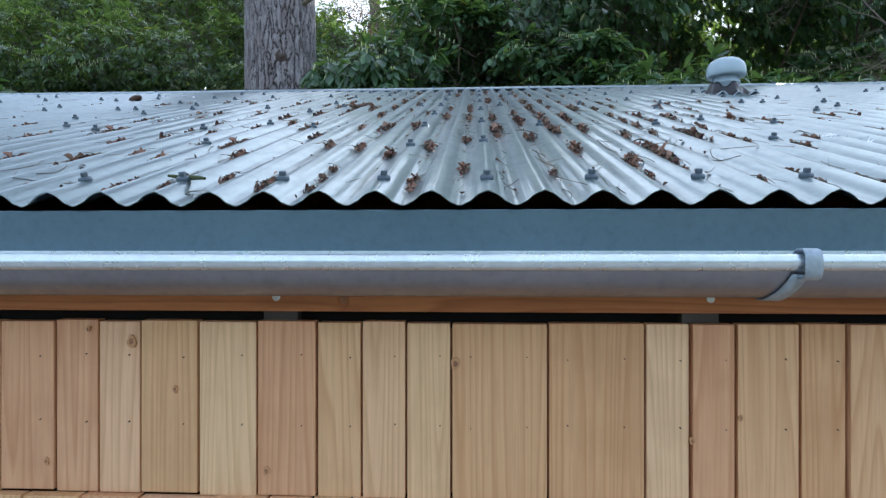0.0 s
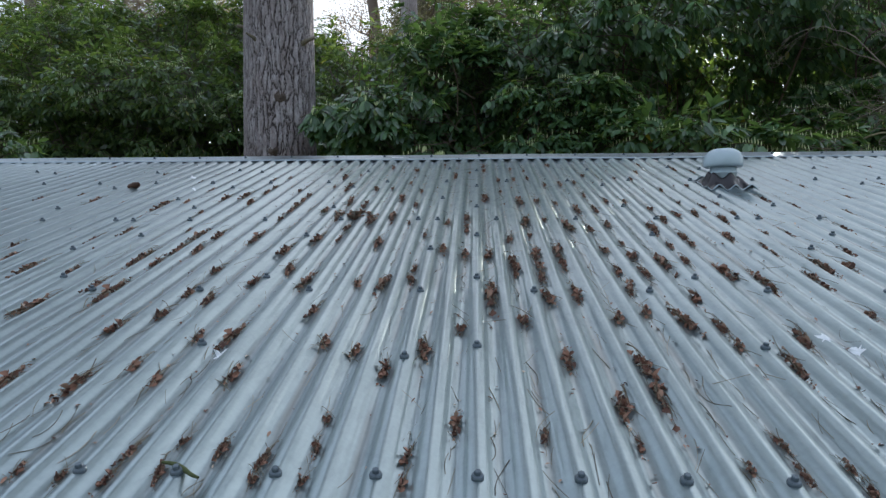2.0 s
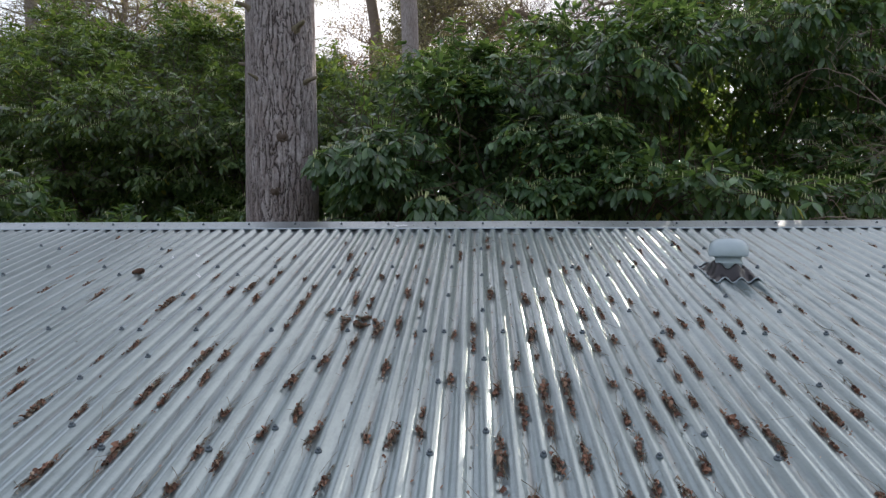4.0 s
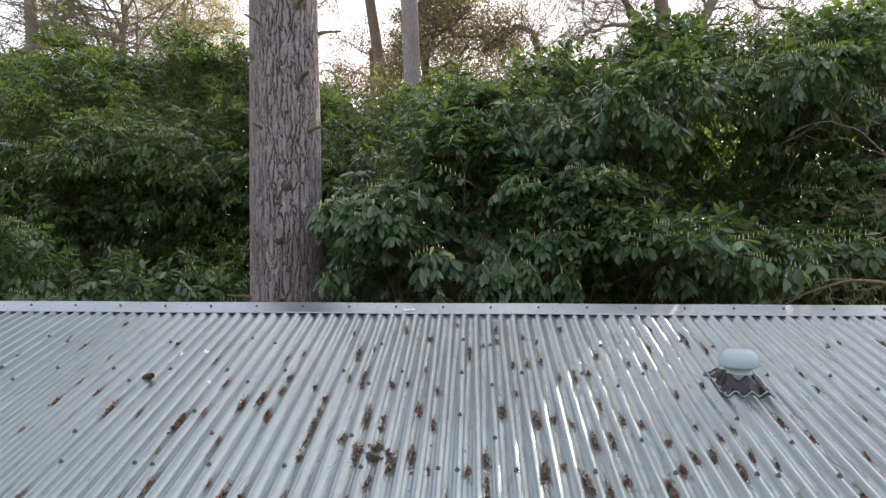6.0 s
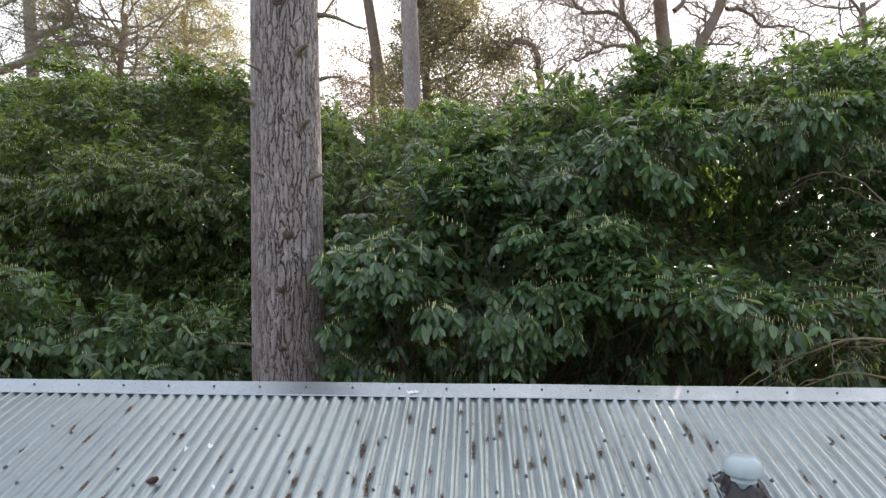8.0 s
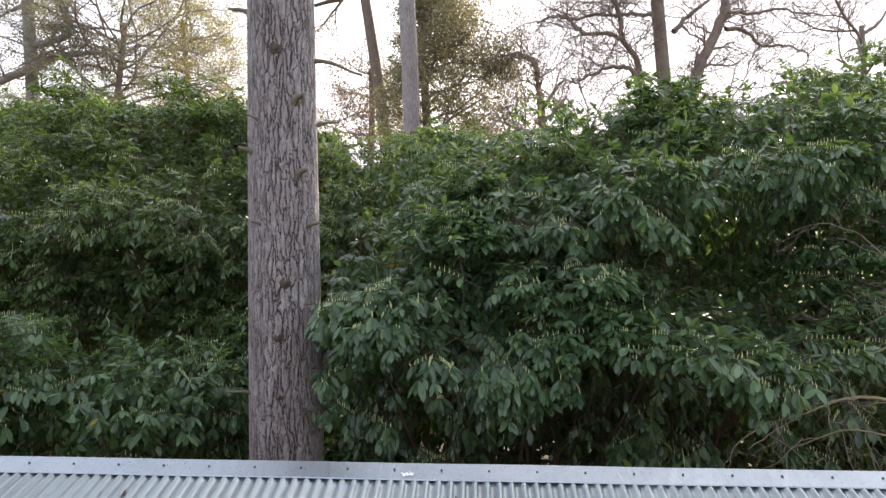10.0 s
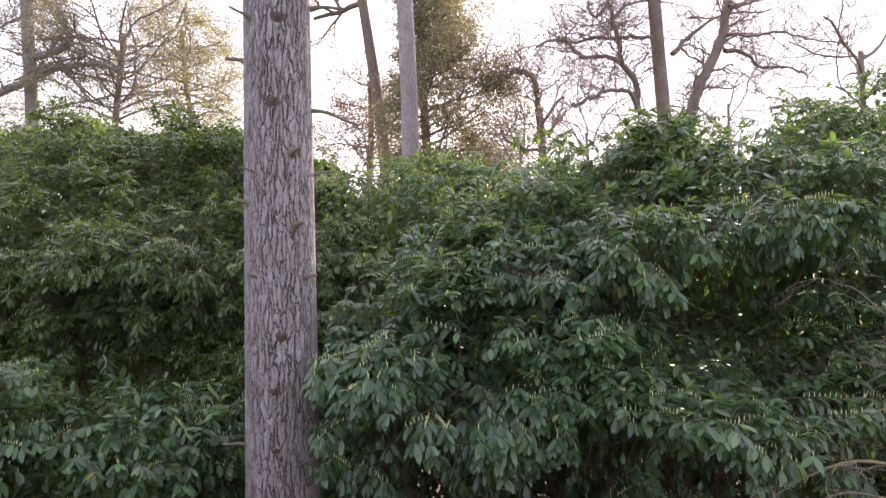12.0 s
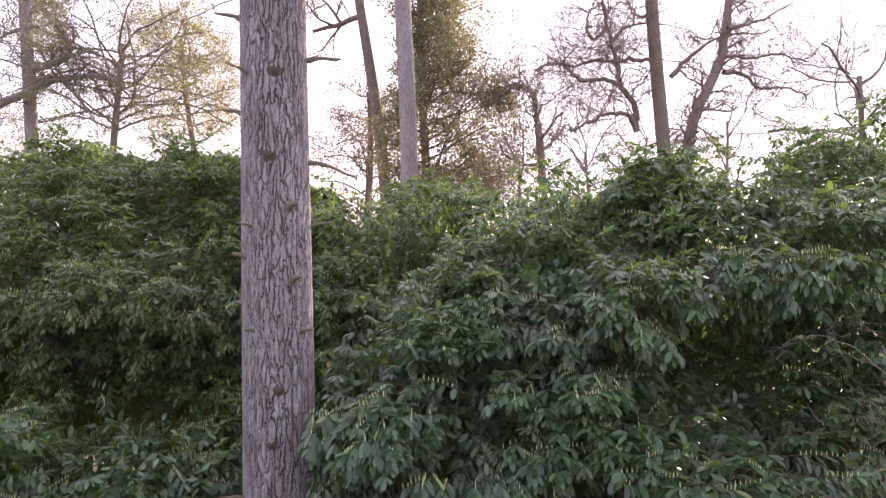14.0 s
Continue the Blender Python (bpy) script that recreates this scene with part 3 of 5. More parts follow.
# ---- front boards ----
def board(u0, u1, z0, z1, v, mat=M_BOARD):
    bm = bmesh.new()
    box(bm, u0 + 0.0015, u1 - (0.0036 if u0 > 0.25 else 0.0018), v, v + 0.02, z0 + random.uniform(-0.002, 0.002), z1 + random.uniform(-0.0015, 0.0015), 0.0012)
    for vert in bm.verts:
        vert.co.y += 0.0015 * noise.noise((vert.co.x * 9, 0, vert.co.z * 3))
    return part("board", bm, mat, wall)


EDGES = [-0.7138, -0.6445, -0.5631, -0.4988, -0.4362, -0.3509, -0.2661, -0.1805, -0.1165, -0.0534, 0.0099, 0.1439, 0.2772, 0.3389, 0.3994, 0.4856, 0.548, 0.6195]
lefts, rights = [], []
x = EDGES[0]
while x > U0 + 0.15:
    x -= random.choice((0.062, 0.07, 0.083, 0.09, 0.13))
    lefts.append(x)
x = EDGES[-1]
while x < U1 - 0.15:
    x += random.choice((0.062, 0.07, 0.083, 0.09, 0.13))
    rights.append(x)
row = sorted(lefts) + EDGES + rights
nails = Geo()
bm = bmesh.new()
box(bm, U0 + 0.1, U1 - 0.1, 0.047, 0.0545, 1.906, 2.138)
part("tongue_strip", bm, M_TONGUE, wall, "red-brown rebate behind the joints")
for a, b in zip(row, row[1:]):
    board(a, b, 1.901, 2.147, 0.036 + random.uniform(-0.002, 0.002))
    for z in (2.098, 2.003):
        for uu in ((a + 0.75 * (b - a),) if b - a < 0.1 else (a + 0.2 * (b - a), a + 0.78 * (b - a))):
            ang = np.arange(6) * math.pi / 3
            c = np.stack([uu + 0.0009 * np.cos(ang), np.full(6, 0.0325), z + random.uniform(-0.003, 0.003) + 0.0009 * np.sin(ang)], -1)
            c2 = c + [0, 0.004, 0]
            k = np.arange(6)
            nails.put(np.concatenate([c, c2]), np.array([[0, i, i + 1] for i in range(1, 5)]), np.stack([k, k + 6, (k + 1) % 6 + 6, (k + 1) % 6], -1))
tagged(nails.thing("nails", M_NAIL, wall, "small dark nail heads"), kind="stuff")
M_HALO = plain("knot_halo", (0.50, 0.265, 0.12), 0.65, 0, 0.4, 300)


def knot(u, v, z, r, host, halo=M_HALO):
    """An uneven oval knot a hair proud of its board, with a dark core."""
    rings = []
    for k, (size, mat, lift) in enumerate(((1.5, halo, 0.0004), (0.75, M_KNOT, 0.0008))):
        bm = bmesh.new()
        n = 18
        ph = random.uniform(0, 6)
        out = [(u + size * r * (0.85 + 0.15 * math.sin(3 * i * 2 * math.pi / n + ph)) * math.cos(i * 2 * math.pi / n), z + 1.4 * size * r * (0.9 + 0.12 * math.sin(2 * i * 2 * math.pi / n + ph)) * math.sin(i * 2 * math.pi / n)) for i in range(n)]
        front = [bm.verts.new((x, v - lift, y)) for x, y in out]
        back = [bm.verts.new((x, v + 0.004, y)) for x, y in out]
        bm.faces.new(front)
        for i in range(n):
            bm.faces.new((front[i], back[i], back[(i + 1) % n], front[(i + 1) % n]))
        rings.append(part("knot" if k == 0 else "knot_core", bm, mat, host if k == 0 else rings[0], "brown oval knot" if k == 0 else "dark core"))


for u, z, r in ((0.0155, 2.090, 0.0050), (-0.448, 2.118, 0.0048), (-0.384, 2.050, 0.0026), (-0.574, 1.944, 0.0028), (0.404, 2.020, 0.0022), (0.339, 1.988, 0.003), (-0.252, 1.936, 0.0036), (-0.512, 2.135, 0.0022)):
    knot(u, 0.0332, z, r, wall)
knot(-0.139, 0.0228, 2.181, 0.0068, rail, plain("rail_knot", (0.30, 0.10, 0.022), 0.6, 0, 0.4, 120))
x = -0.74
while x < 0.74:
    w = random.choice((0.055, 0.062, 0.075, 0.085, 0.11))
    board(x, x + w, 1.655, 1.899, 0.024 + random.uniform(-0.002, 0.002))
    x += w
# the boards below, joined
g = bmesh.new()
for z0 in (1.414, 1.168, 0.922, 0.676, 0.43, 0.184):
    x = U0 + 0.1
    while x < U1 - 0.15:
        w = random.choice((0.062, 0.075, 0.085, 0.11, 0.13))
        box(g, x + 0.0015, x + w - 0.0015, 0.036, 0.056, z0, z0 + 0.243)
        x += w
for lo, hi in ((U0 + 0.1, -0.75), (0.78, U1 - 0.15)):
    x = lo
    while x < hi - 0.1:
        w = random.choice((0.062, 0.075, 0.085, 0.11))
        box(g, x + 0.0015, x + w - 0.0015, 0.024, 0.044, 1.655, 1.899)
        x += w
tagged(part("lower_boards", g, M_BOARD, wall), kind="stuff")

# ---- litter in the troughs ----
def trough_u(k):
    return PHASE + (k + 0.5) * PITCH


def litter_clump(seed, size):
    """Crumpled dead leaves pressed into a trough with crumbs and strands of pine needles; local, along y."""
    r = np.random.default_rng(seed)
    g = Geo()
    span = 0.012 + 0.026 * size
    n = int(10 + 16 * size)
    org = np.stack([r.normal(0, 0.0045, n), r.normal(0, span, n), 0.002 + 0.011 * r.random(n)], -1)
    ax = np.stack([r.normal(0, 0.8, n), r.normal(-0.2, 1.0, n), r.normal(0.0, 0.3, n)], -1)
    up = np.stack([r.normal(0, 0.9, n), r.normal(0, 0.7, n), np.full(n, 0.8)], -1)
    add_leaves(g, org - 0.006 * unit(ax), ax, up, r.uniform(0.011, 0.023, n), r.uniform(0.009, 0.018, n), r.uniform(-1.0, 1.3, n), 1.3)
    n = int(24 + 30 * size)
    org = np.stack([r.normal(0, 0.0055, n), r.normal(0.006, span * 1.5, n), np.abs(r.normal(0.003, 0.004, n))], -1)
    ax = np.stack([r.normal(0, 0.8, n), r.normal(0, 1, n), r.normal(0.0, 0.3, n)], -1)
    up = np.stack([r.normal(0, 0.7, n), r.normal(0, 0.7, n), np.ones(n)], -1)
    add_leaves(g, org, ax, up, r.uniform(0.004, 0.011, n), r.uniform(0.003, 0.007, n), r.uniform(-0.8, 0.8, n), 0.9)
    h = Geo()
    for i in range(int(5 + 7 * size)):
        y0 = r.normal(0.015, 0.012 + span)
        L = r.uniform(0.05, 0.12)
        a = r.normal(0, 0.2) if r.random() < 0.85 else r.uniform(-1.2, 1.2)
        t = np.linspace(0, 1, 6)
        bend = r.normal(0, 0.3)
        pts = np.stack([r.normal(0, 0.0055) + np.sin(a) * L * (t - 0.5) + bend * L * 0.3 * t ** 2, y0 + np.cos(a) * L * (t - 0.5), 0.003 + r.uniform(0, 0.012) * np.sin(t * 3) + r.uniform(0, 0.009)], -1)
        h.tube(pts, np.full(6, r.uniform(0.0006, 0.0011)), 3)
    return g, h


variants = []
for sd in range(12):
    g, h = litter_clump(sd, (sd % 4) / 3)
    variants.append((g.mesh("dead_leaves", M_LITTER), h.mesh("needles", M_NEEDLE)))


def place_clump(k, v, which, scale, turn=0.0, drawn=1.0):
    u = trough_u(k)
    ob = new("litter_clump")
    leaves, needles = variants[which]
    for nm, me in (("dead_leaves", leaves), ("needles", needles)):
        c = new(nm, me)
        c.parent = ob
    ob.matrix_basis = SHED @ pose(u, v, EAVE_Z - 2 * AMP + SLOPE * v, tilt, 0, 0) @ pose(0, 0, 0, 0, 0, turn) @ Matrix.Diagonal((scale / drawn ** 0.5, scale * drawn, scale / drawn ** 0.5, 1.0))
    tagged(ob, "brown clump of dead leaves and needles in a trough", "leaf litter", group="litter clumps on the roof")


# trough number, places up the slope
LITTER_WEST = [(-24, (2.02,)), (-22, (1.31,)), (-19, (1.07, 1.94)), (-18, (2.0,)), (-17, (1.05,)), (-16, (0.77, 2.08)), (-15, (1.21, 2.14)), (-14, (0.86, 1.13, 1.44, 1.99)), (-13, (0.38, 1.27, 1.44)), (-12, (0.64,)),
               (-11, (0.37, 0.71, 0.87, 1.05, 1.41, 1.92)), (-10, (0.11, 0.45, 0.82)), (-9, (0.08, 0.39, 0.59, 0.96, 1.26, 1.83, 2.38)), (-8, (0.05, 0.16, 0.58, 1.06, 1.4, 1.71, 1.99))]
LITTER_MIDDLE = [(-7, (0.11, 0.19, 0.41, 0.96, 1.55, 2.27)), (-6, (0.17, 0.75, 1.64)), (-5, (0.06, 0.14, 0.56, 0.94, 1.35, 1.71, 2.05)), (-4, (0.07, 0.18, 0.26, 0.52, 0.94, 1.93)), (-3, (0.44, 0.97)),
                 (-2, (0.05, 0.16, 0.53, 1.27)), (-1, (0.25, 0.64, 1.21, 1.69)), (0, (0.84, 1.21, 2.05)), (1, (0.22, 0.69, 1.1, 1.39)), (2, (0.49, 0.84, 1.0, 1.21, 1.62, 1.99)), (3, (0.2, 0.31, 0.85, 1.24, 1.99))]
LITTER_EAST = [(4, (0.35, 0.47, 0.7, 1.56)), (5, (0.14, 0.74, 0.91, 1.26, 1.83)), (6, (0.13, 0.21, 0.7, 1.04, 1.19, 1.58)), (7, (0.07, 0.15, 0.56, 0.66, 0.84, 1.13, 1.99)), (8, (0.47, 1.15, 1.5)),
               (9, (0.59, 1.03, 1.41, 1.65, 1.83)), (10, (0.91, 0.98, 1.74)), (11, (1.41, 1.74)), (12, (0.73, 1.65)), (13, (1.09, 1.74)), (14, (1.09,))]
for k, vs in LITTER_WEST + LITTER_MIDDLE + LITTER_EAST:
    for v in vs:
        near = v < 0.3
        place_clump(k, max(v, 0.095), int(rng.choice((0, 1, 2, 4, 5, 6, 8, 9, 10)) if near else rng.integers(0, 12)), rng.uniform(0.45, 0.6) if near else rng.uniform(0.75, 1.05), rng.uniform(-12, 12), rng.uniform(0.95, 1.25))
for i in range(170):
    k, v = int(round(rng.normal(1, 17))), 0.9 + 2.1 * rng.random()
    if abs(k) > 38 or (13 < k < 20 and 2.1 < v < 2.6):
        continue
    place_clump(k, v, int(rng.choice((0, 4, 8, 1, 5))), rng.uniform(0.5, 0.85), rng.uniform(-8, 8), rng.uniform(1.0, 1.7))
for k, v in ((-7.4, 1.72), (-7.0, 1.76), (-6.4, 1.74), (-6.9, 1.69)):
    place_clump(k, v, 7, 1.0, rng.uniform(-80, 80))


def pine_cone(u, v):
    cone = new("pine_cone")
    cone.matrix_basis = SHED @ pose(u, v, roof_z(u, v) + 0.008, tilt, 78, 25)
    tagged(cone, "dark brown open pine cone lying on the roof", "pine cone")
    g = Geo()
    n = 80
    i = np.arange(n)
    a = i * 2.399
    z = -0.028 + 0.056 * i / n
    r = 0.017 * np.sin(np.pi * (0.15 + 0.8 * i / n)) ** 0.7
    out = np.stack([np.cos(a), np.sin(a), np.full(n, 0.5)], -1)
    add_leaves(g, np.stack([0.3 * r * np.cos(a), 0.3 * r * np.sin(a), z], -1), out, np.tile([0, 0, 1.0], (n, 1)), r + 0.004, np.full(n, 0.010), np.full(n, -0.6), 0.9)
    g.thing("scales", M_CONE, cone, "woody brown cone scales")


pine_cone(-1.692, 2.284)


def bird_dropping(u, v, lift=0.0):
    bm = bmesh.new()
    c = bm.verts.new((0, 0, 0.0022))
    ring = []
    for i in range(22):
        a = 2 * math.pi * i / 22
        r = random.uniform(0.006, 0.017) * (1.9 if i in (8, 9) else 1.0)
        x, y = r * math.cos(a), 1.5 * r * math.sin(a)
        ring.append(bm.verts.new((x, y, 0.0004)))
    for a, b in zip(ring, ring[1:] + ring[:1]):
        bm.faces.new((c, a, b))
    for vert in bm.verts:
        if not lift:
            vert.co.z += roof_z(u + vert.co.x, v + vert.co.y) - roof_z(u, v) - SLOPE * vert.co.y
    ob = part("bird_dropping", bm, M_CHALK, None)
    ob.matrix_basis = SHED @ pose(u, v, roof_z(u, v) + 0.001 if not lift else EAVE_Z + SLOPE * v + lift, tilt, 0, 0)
    tagged(ob, "chalky white bird dropping splashed on the metal", "bird dropping", group="bird droppings on the roof")


for u, v in ((0.821, 0.573), (-1.648, 2.582), (-1.52, 2.60), (-1.366, 2.276), (-0.50, 0.50), (0.87, 0.54)):
    bird_dropping(u, v)
for du in (0.0, 0.022, 0.045):
    bird_dropping(-0.465 + du, 3.16 + 0.2 * du, 0.006)
# mossy twig at the eave
g = Geo()
t = np.linspace(0, 1, 8)
g.tube(np.stack([-0.43 + 0.075 * t, 0.105 - 0.03 * t + 0.008 * np.sin(t * 5), EAVE_Z + SLOPE * (0.105 - 0.03 * t) + 0.004 + 0 * t], -1), np.array([0.002, 0.003, 0.0035, 0.004, 0.004, 0.0035, 0.003, 0.002]), 7)
tw = g.thing("mossy_twig", M_MOSS, None, "", True)
tw.matrix_basis = SHED
tagged(tw, "short twig coated in green moss on the roof edge", "twig")

# loose needles and twigs scattered all over the roof
g = Geo()
for i in range(1700):
    k = int(round(rng.normal(1, 15)))
    v = 0.03 + 3.0 * rng.random()
    u = trough_u(k) + rng.normal(0, 0.007)
    if abs(u) > 3.6:
        continue
    L, a = rng.uniform(0.03, 0.10), rng.normal(0, 0.25)
    if rng.random() < 0.05:
        a = rng.uniform(-1.5, 1.5)
    t = np.linspace(-0.5, 0.5, 6)
    bend = rng.normal(0, 0.25)
    us = u + np.sin(a) * L * t + bend * L * (t ** 2)
    vs = v + np.cos(a) * L * t
    zs = EAVE_Z - 2 * AMP + SLOPE * vs + 0.0015 if abs(a) < 0.4 else EAVE_Z + SLOPE * vs + 0.001
    zs = np.maximum(zs, [roof_z(x, y) + 0.001 for x, y in zip(us, vs)])
    g.tube(np.stack([us, vs, zs], -1), np.full(6, rng.uniform(0.0004, 0.0008)), 3)
nd = g.thing("fallen_needles", M_NEEDLE)
nd.matrix_basis = SHED
tagged(nd, "scattered brown pine needles and small twigs on the roof", "pine needles", kind="stuff")
g = Geo()
n = 900
k = np.round(rng.normal(1, 14, n))
v = 0.03 + 3.0 * rng.random(n)
u = PHASE + (k + 0.5) * PITCH + rng.normal(0, 0.008, n)
ok = abs(u) < 3.6
u, v = u[ok], v[ok]
n = len(u)
org = np.stack([u, v, np.array([roof_z(a, b) + 0.002 for a, b in zip(u, v)])], -1)
add_leaves(g, org, np.stack([rng.normal(0, 0.5, n), rng.normal(0, 1, n), np.full(n, 0.1)], -1), np.tile([0.0, 0, 1], (n, 1)), rng.uniform(0.004, 0.013, n), rng.uniform(0.003, 0.008, n), rng.uniform(-0.6, 0.3, n), 0.6)
nd = g.thing("litter_crumbs", M_LITTER)
nd.matrix_basis = SHED
tagged(nd, "brown crumbs of dead leaf and bud scales on the roof", "leaf crumbs", kind="stuff")

# ---- the big pine ----
def limb(geo, p, d, length, r, depth, kink, fork, tips, droop=0.0, least=0.013):
    n = 7 if depth else 4
    pts = [np.array(p)]
    d = unit(np.array(d))
    for i in range(n):
        d = unit(d + rng.normal(0, kink, 3) + [0, 0, -droop])
        pts.append(pts[-1] + d * length / n)
    pts = np.array(pts)
    rad = np.linspace(r, max(least, r * 0.6), n + 1)
    geo.tube(pts, rad, 7 if r > 0.05 else 4 if r > 0.012 else 3)
    if depth == 0:
        tips.append((pts[-1], d))
        tips.append((pts[n // 2], d))
        return
    for i in range(fork):
        j = int(rng.integers(2, n + 1))
        nd = unit(d + rng.normal(0, 0.7, 3) + [0, 0, 0.1])
        limb(geo, pts[j], nd, length * rng.uniform(0.5, 0.75), max(least, rad[j] * rng.uniform(0.5, 0.75)), depth - 1, kink, fork, tips, droop, least)


def pine_tree():
    tree = new("pine_tree")
    tree.matrix_basis = pose(-1.83, 7.16, 0)
    tagged(tree, "tall pine trunk with grey flaky bark and dead stubs", "pine tree")
    # fine mesh where the bark is seen, coarse behind and above
    a = np.concatenate([np.radians(np.linspace(-176, -4, 226)), np.radians(np.linspace(2, 178, 24))])
    z = np.concatenate([np.linspace(0, 1.75, 12), np.linspace(1.8, 9.2, 680), np.linspace(9.3, 15.0, 20)])
    sides, rows = len(a), len(z)
    aa, zz = np.meshgrid(a, z)
    R = 0.392 - 0.0045 * (zz - 4.0) + 0.12 * np.exp(-zz / 0.5) + 0.010 * np.sin(2 * aa + 0.5 * zz)
    groove = np.zeros_like(R)
    lump, gap, gap2, live = np.zeros_like(R), np.ones_like(R), np.ones_like(R), np.zeros_like(R)
    for i in range(12, 692):
        for j in range(226):
            s = a[j] * 6.6
            h = z[i]
            q = s + 0.55 * noise.noise((s * 0.6, h * 2.6, 1.0)) + 0.30 * noise.noise((s * 1.4, h * 11.0, 5.0)) + 0.10 * noise.noise((s * 4, h * 40.0, 8.0))
            p = h * 3.5 + 0.45 * noise.noise((s * 1.3, h * 4.0, 3.0)) + 0.10 * noise.noise((s * 5, h * 18.0, 9.0))
            ds = noise.voronoi((q, p, 0.0))[0]
            gap[i, j] = ds[1] - ds[0]
            ds = noise.voronoi((q * 1.8, p * 1.8, 4.0))[0]
            gap2[i, j] = ds[1] - ds[0]
            live[i, j] = noise.noise((s * 0.9, h * 3.0, 2.0))
            lump[i, j] = noise.noise((s * 2.2, h * 11, 4.0)) + 0.5 * noise.noise((s * 6, h * 34, 6.0))
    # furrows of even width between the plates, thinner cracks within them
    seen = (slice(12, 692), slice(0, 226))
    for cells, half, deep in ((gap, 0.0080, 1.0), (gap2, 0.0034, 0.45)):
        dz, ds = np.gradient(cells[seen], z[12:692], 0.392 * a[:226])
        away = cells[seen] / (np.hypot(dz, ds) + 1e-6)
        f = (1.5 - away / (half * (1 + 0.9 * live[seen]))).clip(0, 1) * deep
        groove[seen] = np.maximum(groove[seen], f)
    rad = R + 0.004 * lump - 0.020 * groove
    cx = -0.012 * (zz - 4.0)
    x = cx + rad * np.cos(aa)
    y = rad * np.sin(aa)
    g = Geo()
    i, j = np.meshgrid(np.arange(rows - 1), np.arange(sides), indexing="ij")
    k = (j + 1) % sides
    q = np.stack([i * sides + j, i * sides + k, (i + 1) * sides + k, (i + 1) * sides + j], -1).reshape(-1, 4)
    g.put(np.stack([x, y, zz], -1).reshape(-1, 3), None, q)
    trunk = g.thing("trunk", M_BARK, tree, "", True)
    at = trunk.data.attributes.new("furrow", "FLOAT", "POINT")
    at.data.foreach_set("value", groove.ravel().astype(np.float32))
    # dead stubs: height, bearing in degrees (-90 faces the shed), length, radius
    for h, ang, L, r in ((6.27, -55, 0.16, 0.030), (5.50, -50, 0.12, 0.030), (4.93, -35, 0.13, 0.022), (4.33, -75, 0.05, 0.035), (3.74, -88, 0.06, 0.028), (6.07, -120, 0.14, 0.012),
                         (4.95, -118, 0.07, 0.016), (3.10, -88, 0.05, 0.022), (3.09, -150, 0.22, 0.014), (6.85, -85, 0.10, 0.040), (7.75, -75, 0.09, 0.042), (7.72, -125, 0.2, 0.014),
                         (7.35, 178, 0.16, 0.022), (6.80, -2, 0.46, 0.018), (6.08, 8, 0.20, 0.016), (7.95, 5, 0.3, 0.020), (5.75, -140, 0.08, 0.025), (5.2, 175, 0.06, 0.02), (8.4, 185, 0.2, 0.02), (8.6, -20, 0.3, 0.02)):
        an = radians(ang)
        base = np.array([0.012 * (4 - h) + 0.36 * math.cos(an), 0.36 * math.sin(an), h])
        d = np.array([math.cos(an), math.sin(an), 0.25 if L < 0.3 else 0.12 if L < 0.4 else -0.25])
        t = np.linspace(0, 1, 6)
        pts = base + np.outer(t * (1.05 * L + 0.07), d) + np.stack([0 * t, 0 * t, 0.06 * L * np.sin(t * 5)], -1)
        s = Geo()
        pts = np.concatenate([pts, pts[-1:] + 0.004 * d])
        if L <= 0.1 and -105 < ang < -70:
            # an old knot: a swollen lip round a hollow
            pts = base + np.outer(np.array([-0.03, 0.01, 0.025, 0.03, 0.02, -0.02, -0.04]), d)
            s.tube(pts, 1.5 * r * np.array([1.5, 1.35, 1.15, 0.95, 0.75, 0.55, 0.02]), 14)
        else:
            s.tube(pts, r * (1.0 + 0.15 * np.sin(7 * h + np.arange(7) * 2.3)) * np.array([1.9, 1.3, 1.0, 0.92, 0.85, 0.62, 0.02]), 9)
        knot = L <= 0.1 and -105 < ang < -70
        s.thing("old_knot" if knot else "branch_stub", M_OLDKNOT if knot else M_STUB, tree, "dark hollow knot" if knot else "broken dead branch stub", True)
    tufts, tips = Geo(), []
    for n in range(24):
        h = 10.7 + 0.18 * n
        an = radians(137.5 * n)
        br = Geo()
        limb(br, (-0.012 * (h - 4), 0, h), (math.cos(an), math.sin(an), 0.18), 4.2 - 0.08 * n, 0.07, 2, 0.14, 4, tips)
        br.thing("branch", M_FARBARK, tree)
    tp = np.array([q for q, _ in tips])
    tp = tp[tp[:, 2] > 10.6]
    n = len(tp) * 50
    o = np.repeat(tp, 50, 0) + rng.normal(0, 0.13, (n, 3))
    add_flakes(tufts, o, rng.normal(0, 1, (n, 3)) + [0, 0, 0.5], rng.normal(0, 1, (n, 3)), rng.uniform(0.09, 0.17, n), np.full(n, 0.024))
    tagged(tufts.thing("needle_crown", M_FARLEAF, tree, "open crown of green needle tufts"), kind="stuff")
    return tree


pine_tree()

# ---- cherry laurel hedge ----
rng = np.random.default_rng(31)


